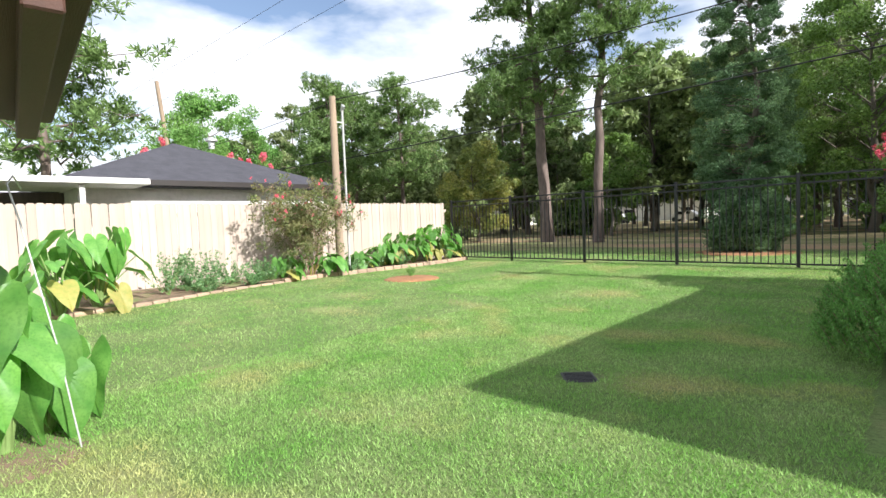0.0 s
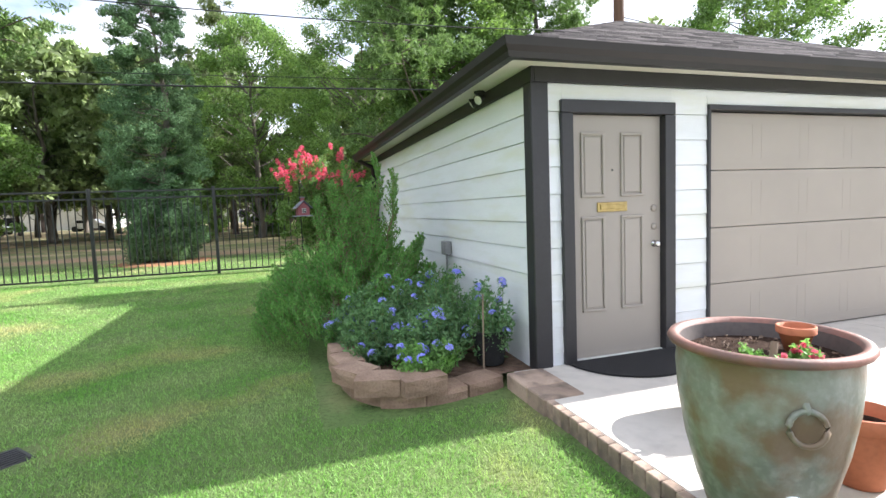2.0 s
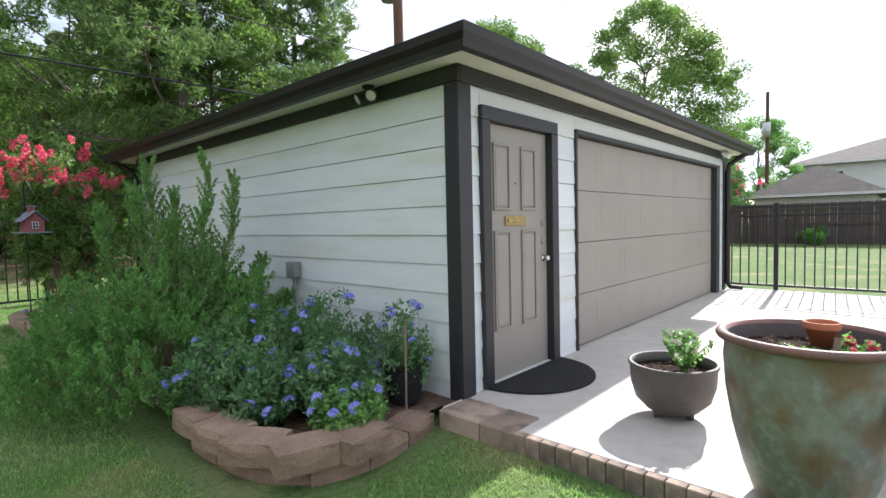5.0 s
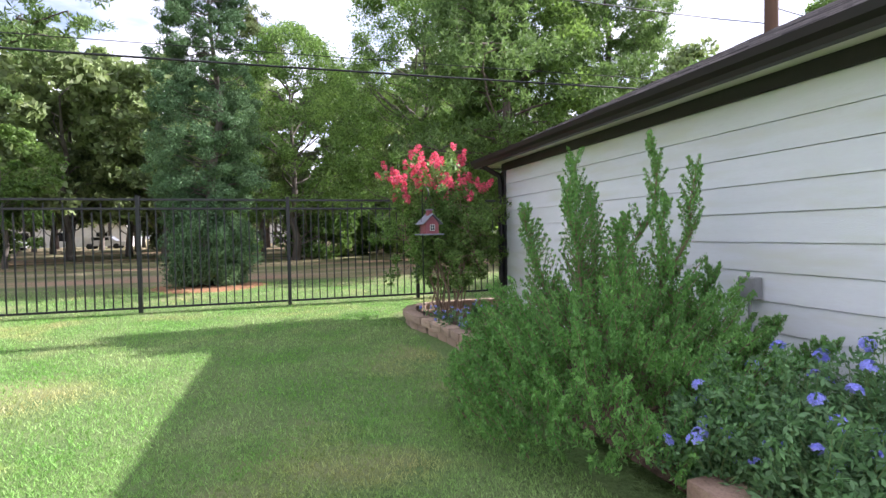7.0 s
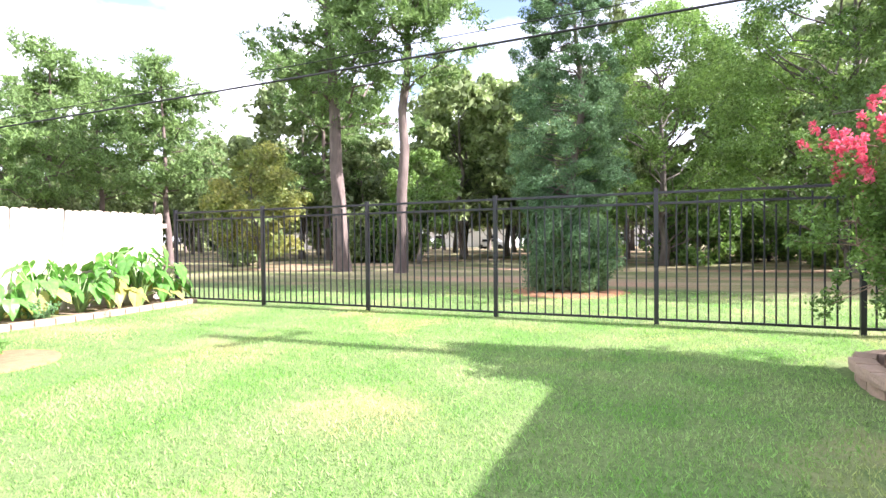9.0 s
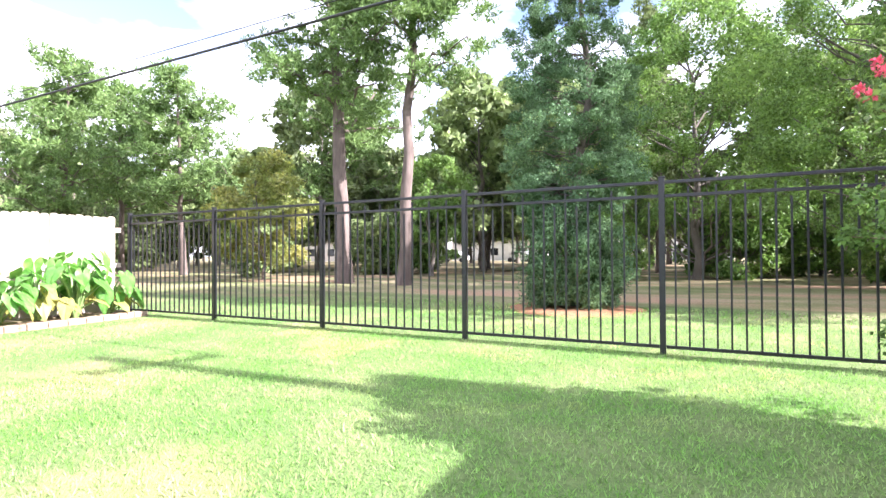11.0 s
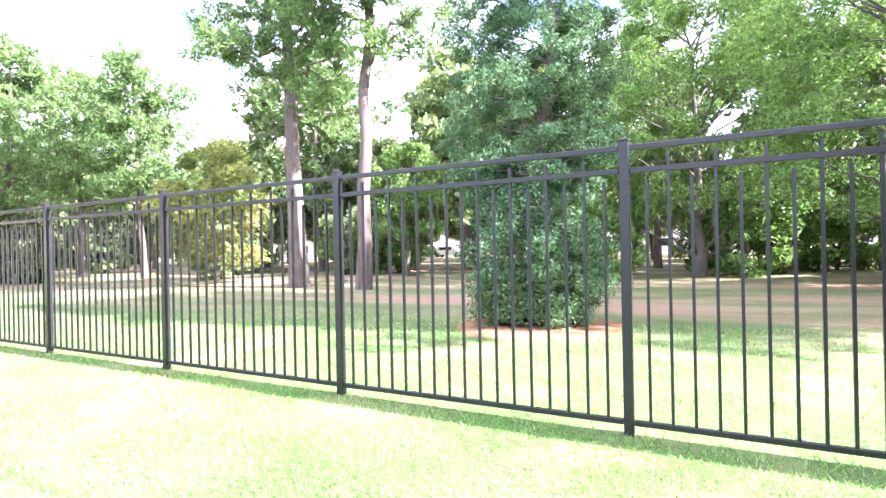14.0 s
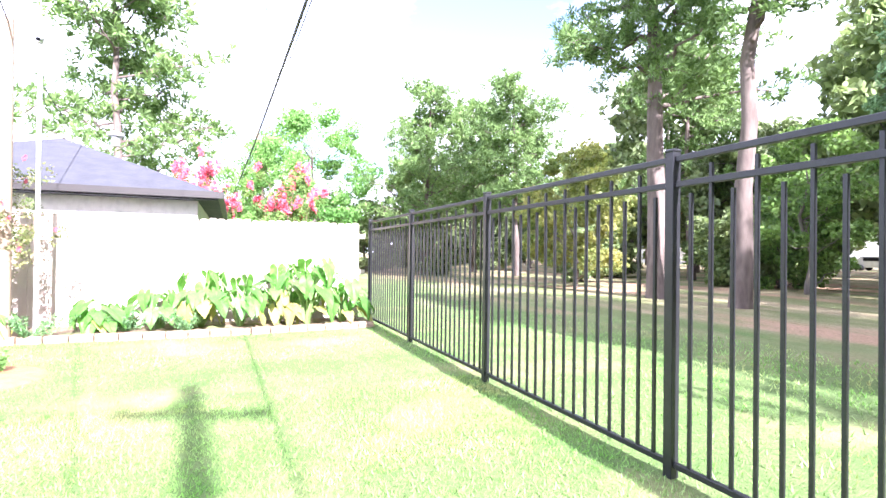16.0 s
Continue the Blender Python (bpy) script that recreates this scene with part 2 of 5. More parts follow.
M_EARY = mat("yellowed_leaf", (0.44, 0.38, 0.12), (0.30, 0.33, 0.09), 6, 0.55, translucent=0.35, per_object=0.25)
M_STALK = mat("green_stalk", (0.20, 0.30, 0.10), None, 8, 0.5)
M_GLAZE = mat("aged_green_glaze", (0.155, 0.17, 0.135), (0.25, 0.265, 0.22), 3.2, 0.5, bump=0.35, bump_scale=22, stain=(0.17, 0.10, 0.05), stain_scale=4.2, stain_at=(0.44, 0.58), fine=(0.33, 0.34, 0.30), coat=0.15)
M_RIMC = mat("terracotta_rim", (0.25, 0.115, 0.085), (0.13, 0.085, 0.07), 7, 0.6, bump=0.2)
M_CLAYIN = mat("bare_clay", (0.24, 0.13, 0.08), (0.17, 0.10, 0.065), 5, 0.85)
M_TERRA = mat("terracotta", (0.46, 0.15, 0.07), (0.40, 0.13, 0.06), 5, 0.8)
M_TEAL = mat("teal_glaze", (0.045, 0.17, 0.17), (0.08, 0.23, 0.15), 3, 0.2, coat=0.5, fine=(0.04, 0.12, 0.13))
M_TEALRIM = mat("pale_blue_rim", (0.30, 0.38, 0.41), (0.19, 0.27, 0.29), 6, 0.25, coat=0.4)
M_YELLOW = mat("yellow_ochre_glaze", (0.50, 0.43, 0.21), (0.45, 0.38, 0.17), 5, 0.4)
M_CHAR = mat("charcoal_bowl", (0.10, 0.085, 0.08), (0.13, 0.11, 0.10), 5, 0.6)
M_SOIL = mat("potting_soil", (0.030, 0.019, 0.014), (0.065, 0.042, 0.031), 22, 0.98, spec=0.05, bump=1.0, bump_scale=120)
M_LEAFCHIP = mat("bark_bits", (0.34, 0.25, 0.18), (0.16, 0.11, 0.08), 30, 0.9, per_island=0.4)
M_STATUE = mat("painted_concrete", (0.36, 0.40, 0.46), (0.28, 0.31, 0.36), 9, 0.8, bump=0.5)
M_BIRDRED = mat("faded_red_wood", (0.30, 0.09, 0.10), (0.22, 0.07, 0.08), 8, 0.7)
M_BIRDROOF = mat("grey_tin", (0.22, 0.23, 0.27), None, 8, 0.5)
M_STUCCO = mat("pale_render", (0.72, 0.70, 0.68), (0.66, 0.64, 0.62), 1, 0.85)
M_GLASS = mat("dark_window", (0.02, 0.02, 0.025), None, 3, 0.08)
M_LENS = mat("lamp_lens", (0.75, 0.75, 0.72), None, 8, 0.25)
M_BEAM = mat("brown_stained_wood", (0.08, 0.034, 0.022), (0.05, 0.022, 0.015), 2, 0.7, bump=0.4, stretch=(0.3, 3, 3))
M_CARW = mat("pale_car_paint", (0.7, 0.7, 0.72), None, 3, 0.3, coat=0.5)
M_FAR = mat("distant_pale_wall", (0.7, 0.69, 0.68), (0.6, 0.58, 0.56), 0.4, 0.9)
M_IRON = mat("iron_rod", (0.03, 0.035, 0.03), None, 8, 0.5, metal=0.5)
M_HOSE = mat("green_hose", (0.03, 0.22, 0.12), None, 8, 0.4)


# ---- mesh helpers ----
def obj(name, me, material=None, parent=None, label="", category="", group="", kind=""):
    ob = new(name, me)
    if material and not me.materials:
        me.materials.append(material)
    if parent:
        ob.parent = parent
    return tagged(ob, label, category, group, kind)


def part(name, bm, material, parent=None, label="", smooth=False, kind="", **k):
    me = bpy.data.meshes.new(name)
    bm.to_mesh(me)
    bm.free()
    if smooth:
        me.shade_smooth()
    return obj(name, me, material, parent, label, kind=kind, **k)


def thing(name, x=0, y=0, z=0, label="", category="", group="", kind="", rz=0):
    ob = new(name)
    ob.empty_display_size = 0.1
    ob.location = (x, y, z)
    ob.rotation_euler = (0, 0, radians(rz))
    return tagged(ob, label, category, group, kind)


def box(x0, x1, y0, y1, z0, z1, bevel=0.0, bm=None):
    bm = bm or bmesh.new()
    r = bmesh.ops.create_cube(bm, size=1, matrix=Matrix.Translation(((x0 + x1) / 2, (y0 + y1) / 2, (z0 + z1) / 2)) @ Matrix.Diagonal((x1 - x0, y1 - y0, z1 - z0, 1)))
    if bevel:
        es = {e for v in r["verts"] for e in v.link_edges}
        bmesh.ops.bevel(bm, geom=list(es), offset=bevel, segments=1, affect="EDGES")
    return bm


def poly(verts, faces, bm=None):
    bm = bm or bmesh.new()
    vs = [bm.verts.new(v) for v in verts]
    for f in faces:
        bm.faces.new([vs[i] for i in f])
    return bm


def lathe(profile, n=32, bm=None, cx=0, cy=0, wob=0.0):
    """Turns a profile of (radius, height) round the z axis."""
    bm = bm or bmesh.new()
    rings = []
    for r, z in profile:
        if r < 1e-6:
            rings.append([bm.verts.new((cx, cy, z))] * n)
        else:
            rings.append([bm.verts.new((cx + r * math.cos(a) * (1 + wob * math.sin(3 * a)), cy + r * math.sin(a), z)) for a in (2 * math.pi * i / n for i in range(n))])
    for p, q in zip(rings, rings[1:]):
        for i in range(n):
            f = [p[i], p[(i + 1) % n], q[(i + 1) % n], q[i]]
            f = list(dict.fromkeys(f))
            if len(f) > 2:
                bm.faces.new(f)
    return bm


class Soup:
    """Gathers vertices and faces as arrays, for tubes and leaves."""

    def __init__(self):
        self.v, self.f, self.n = [], [], 0

    def add(self, v, f):
        self.v.append(np.asarray(v, float))
        self.f.append(np.asarray(f, int) + self.n)
        self.n += len(v)

    def tube(self, pts, radii, n=7):
        pts = np.asarray(pts, float)
        d = np.gradient(pts, axis=0)
        d /= np.linalg.norm(d, axis=1)[:, None] + 1e-9
        ref = np.array([0.0, 1, 0]) if abs(d[0][2]) > 0.7 else np.array([0.0, 0, 1])
        u = np.cross(d, ref)
        u /= np.linalg.norm(u, axis=1)[:, None] + 1e-9
        w = np.cross(d, u)
        a = np.arange(n) * 2 * np.pi / n
        r = np.asarray(radii, float)[:, None, None]
        v = pts[:, None] + r * (np.cos(a)[None, :, None] * u[:, None] + np.sin(a)[None, :, None] * w[:, None])
        k = len(pts)
        i, j = np.meshgrid(np.arange(k - 1), np.arange(n), indexing="ij")
        q = np.stack([i * n + j, i * n + (j + 1) % n, (i + 1) * n + (j + 1) % n, (i + 1) * n + j], -1).reshape(-1, 4)
        self.add(v.reshape(-1, 3), q)

    def leaves(self, centres, radii, each, size, rng, slim=0.5, flat=1.0, up=0.0):
        """Small rhombic leaves scattered round the centres."""
        c = np.repeat(np.asarray(centres, float), each, 0)
        r = np.repeat(np.asarray(radii, float), each)
        m = len(c)
        d = rng.normal(size=(m, 3))
        d /= np.linalg.norm(d, axis=1)[:, None]
        d *= (r * rng.uniform(0.25, 1.0, m) ** 0.6)[:, None]
        d[:, 2] *= flat
        p = c + d
        a = rng.normal(size=(m, 3))
        a[:, 2] += up
        a /= np.linalg.norm(a, axis=1)[:, None]
        b = np.cross(a, rng.normal(size=(m, 3)))
        b /= np.linalg.norm(b, axis=1)[:, None]
        s = (size * rng.uniform(0.6, 1.35, m))[:, None]
        v = np.stack([p - a * s, p + b * s * slim, p + a * s, p - b * s * slim], 1).reshape(-1, 3)
        self.add(v, np.arange(4 * m).reshape(-1, 4))

    def tufts(self, centres, radii, each, length, rng, needles=13):
        """Tufts of needles that spread from a point, scattered in flat clumps round the centres."""
        c = np.repeat(np.asarray(centres, float), each, 0)
        r = np.repeat(np.asarray(radii, float), each)
        d = rng.normal(size=(len(c), 3))
        d /= np.linalg.norm(d, axis=1)[:, None]
        d *= (r * rng.uniform(0.1, 1.0, len(c)) ** 0.5)[:, None]
        d[:, 2] *= 0.55
        p = np.repeat(c + d, needles, 0)
        a = rng.normal(size=(len(p), 3))
        a[:, 2] += 0.55
        a /= np.linalg.norm(a, axis=1)[:, None]
        b = np.cross(a, rng.normal(size=(len(p), 3)))
        b /= np.linalg.norm(b, axis=1)[:, None]
        L = (length * rng.uniform(0.7, 1.2, len(p)))[:, None]
        v = np.stack([p, p + a * L * 0.6 + b * L * 0.11, p + a * L, p + a * L * 0.6 - b * L * 0.11], 1).reshape(-1, 3)
        self.add(v, np.arange(4 * len(p)).reshape(-1, 4))

    def mesh(self, name, smooth=False):
        me = bpy.data.meshes.new(name)
        v, f = np.concatenate(self.v), np.concatenate(self.f)
        me.vertices.add(len(v))
        me.vertices.foreach_set("co", v.ravel())
        k = f.shape[1]
        me.loops.add(f.size)
        me.loops.foreach_set("vertex_index", f.ravel().astype(np.int32))
        me.polygons.add(len(f))
        me.polygons.foreach_set("loop_start", np.arange(0, f.size, k, dtype=np.int32))
        me.update(calc_edges=True)
        me.validate()
        if smooth:
            me.shade_smooth()
        return me


def gz(x, y):
    """Height of the ground."""
    s = min(1, max(0, (y - 3) / 6))
    a = -0.11 + 0.02 * max(0, min(9.5, -x - 4))
    return a * (1 - s) + 0.012 * s


def wire(name, pts, r, label, sag=0.0):
    pts = [Vector(p) for p in pts]
    s = Soup()
    out = []
    for a, b in zip(pts, pts[1:]):
        for i in range(13):
            t = i / 12
            p = a.lerp(b, t)
            out.append((p.x, p.y, p.z - sag * 4 * t * (1 - t)))
    s.tube(out, [r] * len(out), 6)
    return obj(name, s.mesh(name, True), M_WIRE, None, label, "cable", "overhead cables")


# ---- ground ----
def build_ground():
    xs = sorted(set([-900, -300, -120, -60, -40, -30, -25] + [x * 1.0 for x in range(-20, 21)] + [25, 30, 40, 60, 120, 300, 900]))
    ys = sorted(set([-900, -300, -120, -60, -30, -20] + [y * 1.0 for y in range(-14, 31)] + [35, 45, 60, 90, 150, 300, 900]))
    s = Soup()
    v = [(x, y, gz(x, y) if y < 10 else 0.012 + 0.0025 * min(40, y - 10) + 0.03 * math.sin(x * 0.3) * min(1, (y - 10) / 5)) for y in ys for x in xs]
    k = len(xs)
    f = [(j * k + i, j * k + i + 1, (j + 1) * k + i + 1, (j + 1) * k + i) for j in range(len(ys) - 1) for i in range(k - 1)]
    s.add(v, f)
    obj("ground", s.mesh("ground", True), M_LAWN, None, "mown green lawn running into shaded park ground", "ground", kind="structure")


build_ground()


def build_slab():
    bm = bmesh.new()
    box(-0.235, 3.6, -12.0, 0.0, -0.3, 0.0, 0.006, bm)
    box(3.606, 7.5, -12.0, 0.0, -0.3, 0.0, 0.006, bm)
    box(-0.0, 7.2, 0.001, 6.8, -0.3, -0.004, 0, bm)
    ob = part("driveway_slab", bm, M_CONC, None, "pale sunlit concrete drive with a brick edge", kind="structure")
    ob["category"] = "paving"
    return ob


SLAB = build_slab()


# ---- garage ----
EAVE = 0.35
GX0, GX1, GY0, GY1 = 0.0, 7.18, 0.0, 6.75


def board(name, x0, x1, y0, y1, z0, z1, parent, side):
    """A lapped siding board, its lower edge proud: side 'x' faces -x, 'y' faces -y."""
    z1 -= 0.005
    if side == "x":
        v = [(x0, y0, z1), (x0 - 0.010, y0, z0), (x0 + 0.02, y0, z0), (x0 + 0.02, y0, z1), (x0, y1, z1), (x0 - 0.010, y1, z0), (x0 + 0.02, y1, z0), (x0 + 0.02, y1, z1)]
    else:
        v = [(x0, y0, z1), (x0, y0 - 0.010, z0), (x0, y0 + 0.02, z0), (x0, y0 + 0.02, z1), (x1, y0, z1), (x1, y0 - 0.010, z0), (x1, y0 + 0.02, z0), (x1, y0 + 0.02, z1)]
    bm = poly(v, [(0, 1, 2, 3), (7, 6, 5, 4), (0, 4, 5, 1), (1, 5, 6, 2), (2, 6, 7, 3), (3, 7, 4, 0)])
    bmesh.ops.recalc_face_normals(bm, faces=bm.faces)
    return part(name, bm, M_WHITE, parent)


def build_garage():
    g = thing("garage", 0, 0, 0, "white lap-sided garage with dark brown trim and a shingled hip roof", "garage", kind="structure")
    z0, zt = -0.06, 2.28
    bm = bmesh.new()
    box(0.024, 0.14, 0.14, GY1, -0.1, 2.38, 0, bm)
    box(0.14, GX1 - 0.14, GY1 - 0.14, GY1 - 0.02, -0.1, 2.38, 0, bm)
    box(GX1 - 0.14, GX1 - 0.02, 0.14, GY1, -0.1, 2.38, 0, bm)
    for a, b, lo, hi in ((0.02, 0.32, -0.1, 2.38), (1.24, 1.74, -0.1, 2.38), (6.66, GX1 - 0.02, -0.1, 2.38), (0.32, 1.24, 2.07, 2.38), (1.74, 6.66, 2.12, 2.38)):
        box(a, b, 0.02, 0.14, lo, hi, 0, bm)
    part("wall", bm, M_WHITE, g)
    lines = [2.06 - 0.2175 * k for k in range(11)]
    edges = [zt] + lines
    for hi, lo in zip(edges, edges[1:]):
        lo = max(lo, z0)
        if hi - lo > 0.02:
            board("siding_board", 0, 0, 0.0, GY1, lo, hi, g, "x")
            for a, b in ((0.0, 0.25), (1.32, 1.71), (6.78, GX1)):
                if hi > 0.03:
                    board("siding_board", a, b, 0.0, 0, max(lo, 0.0), hi, g, "y")
    board("siding_board", 0.25, 1.32, 0, 0, 2.15, zt, g, "y")
    board("siding_board", 1.71, 6.78, 0, 0, 2.15, zt, g, "y")
    # corner boards, friezes, casings
    def trim(name, *b, m=M_DARK):
        part(name, box(*b, 0.004), m, g)
    trim("corner_board", -0.034, -0.013, -0.0135, 0.10, -0.08, 2.275)
    trim("corner_board", -0.034, 0.115, -0.034, -0.0145, -0.08, 2.275)
    trim("corner_board", -0.034, 0.0, GY1 - 0.1, GY1 + 0.03, -0.06, 2.275)
    trim("corner_board", GX1 - 0.115, GX1 + 0.03, -0.034, -0.012, 0.0, 2.275)
    trim("frieze_board", -0.03, -0.0, -0.03, GY1 + 0.03, 2.28, 2.395)
    trim("frieze_board", 0.002, GX1 + 0.03, -0.03, 0.0, 2.28, 2.395)
    for b in ((0.228, 0.332, -0.045, 0.06, 0.004, 2.045), (1.228, 1.336, -0.045, 0.06, 0.004, 2.045), (0.228, 1.336, -0.045, 0.06, 2.048, 2.15)):
        trim("door_casing", *b)
    for b in ((1.708, 1.738, -0.03, 0.10, 0.0, 2.10), (6.60, 6.79, -0.035, 0.10, 0.0, 2.10), (1.708, 6.79, -0.035, 0.10, 2.103, 2.148)):
        trim("garage_casing", *b)
    # soffit and gutters
    bm = bmesh.new()
    e = EAVE - 0.06
    x0, x1, y0, y1 = GX0 - e, GX1 + e, GY0 - e, GY1 + e
    box(x0, x1, y0, -0.032, 2.396, 2.408, 0, bm)
    box(x0, x1, GY1 + 0.032, y1, 2.396, 2.408, 0, bm)
    box(x0, -0.032, -0.032, GY1 + 0.032, 2.396, 2.408, 0, bm)
    box(GX1 + 0.032, x1, -0.032, GY1 + 0.032, 2.396, 2.408, 0, bm)
    box(x0, x1, y0 - 0.02, y0, 2.365, 2.47, 0, bm)
    box(x0, x1, y1, y1 + 0.02, 2.365, 2.47, 0, bm)
    box(x0 - 0.02, x0, y0 - 0.02, y1 + 0.02, 2.365, 2.47, 0, bm)
    box(x1, x1 + 0.02, y0 - 0.02, y1 + 0.02, 2.365, 2.47, 0, bm)
    part("soffit", bm, M_SOFFIT, g, "cream painted soffit and fascia")
    # K profile gutter run round the eaves
    prof = [(0.022, 2.345), (0.085, 2.345), (0.095, 2.385), (0.125, 2.42), (0.135, 2.475), (0.125, 2.475), (0.115, 2.435), (0.03, 2.365), (0.022, 2.475)]
    def run(corner_a, corner_b):
        bm = bmesh.new()
        rows = []
        for cx, cy, sx, sy in (corner_a, corner_b):
            rows.append([bm.verts.new((cx + sx * o, cy + sy * o, z)) for o, z in prof])
        k = len(prof)
        for i in range(k):
            bm.faces.new([rows[0][i], rows[0][(i + 1) % k], rows[1][(i + 1) % k], rows[1][i]])
        bmesh.ops.recalc_face_normals(bm, faces=bm.faces)
        part("gutter", bm, M_GUTTER, g, "dark brown metal gutter")
    c = [(x0, y0, -1, -1), (x1, y0, 1, -1), (x1, y1, 1, 1), (x0, y1, -1, 1)]
    for i in range(4):
        run(c[i], c[(i + 1) % 4])
    # downspouts
    def spout(pts):
        s = Soup()
        s.tube(pts, [0.042] * len(pts), 8)
        obj("downspout", s.mesh("downspout"), M_GUTTER, g, "dark brown downspout")
    spout([(GX1 - 0.04, y0 - 0.06, 2.42), (GX1 - 0.04, y0 - 0.05, 2.34), (GX1 - 0.04, -0.09, 2.18), (GX1 - 0.04, -0.075, 2.05), (GX1 - 0.04, -0.075, 0.12), (GX1 - 0.02, -0.12, 0.05), (GX1, -0.3, 0.045)])
    spout([(x0 - 0.06, GY1 + 0.02, 2.42), (x0 - 0.05, GY1 + 0.02, 2.34), (-0.09, GY1 - 0.02, 2.2), (-0.075, GY1 - 0.03, 2.05), (-0.075, GY1 - 0.03, 0.1), (-0.15, GY1, 0.0)])
    # hip roof in shingle courses
    X0, X1, Y0, Y1 = x0 - 0.05, x1 + 0.05, y0 - 0.05, y1 + 0.05
    zr, tan = 2.475, 0.455
    half = (Y1 - Y0) / 2
    s = Soup()
    n = 27
    rng = np.random.default_rng(4)
    def quad_strip(p0, p1, q0, q1, lift):
        """One course, cut in tabs of 0.3 m with small random lifts."""
        p0, p1, q0, q1 = map(np.array, (p0, p1, q0, q1))
        k = max(1, int(np.linalg.norm(p1 - p0) / 0.32))
        off = rng.uniform(0, 1)
        ts = sorted({0.0, 1.0, *[(i + off) / k for i in range(k)]})
        for a, b in zip(ts, ts[1:]):
            if b > 1:
                break
            lz = np.array([0, 0, lift + rng.uniform(0, 0.006)])
            A, B, C, D = p0 + (p1 - p0) * a + lz, p0 + (p1 - p0) * b + lz, q0 + (q1 - q0) * b + [0, 0, 0.001], q0 + (q1 - q0) * a + [0, 0, 0.001]
            dn = np.array([0, 0, 0.014])
            s.add([A, B, C, D, A - dn, B - dn], [(0, 1, 2, 3), (4, 5, 1, 0)])
    for i in range(n):
        a, b = half * i / n, half * (i + 1) / n
        za, zb = zr + a * tan, zr + b * tan
        quad_strip((X0 + a, Y0 + a, za), (X1 - a, Y0 + a, za), (X0 + b, Y0 + b, zb), (X1 - b, Y0 + b, zb), 0.012)
        quad_strip((X1 - a, Y1 - a, za), (X0 + a, Y1 - a, za), (X1 - b, Y1 - b, zb), (X0 + b, Y1 - b, zb), 0.012)
        quad_strip((X0 + a, Y1 - a, za), (X0 + a, Y0 + a, za), (X0 + b, Y1 - b, zb), (X0 + b, Y0 + b, zb), 0.012)
        quad_strip((X1 - a, Y0 + a, za), (X1 - a, Y1 - a, za), (X1 - b, Y0 + b, zb), (X1 - b, Y1 - b, zb), 0.012)
    obj("roof", s.mesh("roof"), M_SHINGLE, g, "grey-brown asphalt shingle roof", kind="stuff")
    bm = poly([(X0, Y0, zr - 0.02), (X1, Y0, zr - 0.02), (X1, Y1, zr - 0.02), (X0, Y1, zr - 0.02), (X0 + half, Y0 + half, zr + half * tan - 0.02), (X1 - half, Y0 + half, zr + half * tan - 0.02)],
              [(0, 1, 5, 4), (1, 2, 5), (2, 3, 4, 5), (3, 0, 4), (3, 2, 1, 0)])
    part("roof_deck", bm, M_SHINGLE, g)
    # ceiling
    part("ceiling", box(0.14, GX1 - 0.14, 0.14, GY1 - 0.14, 2.34, 2.38), M_WHITE, g)
    return g


GARAGE = build_garage()


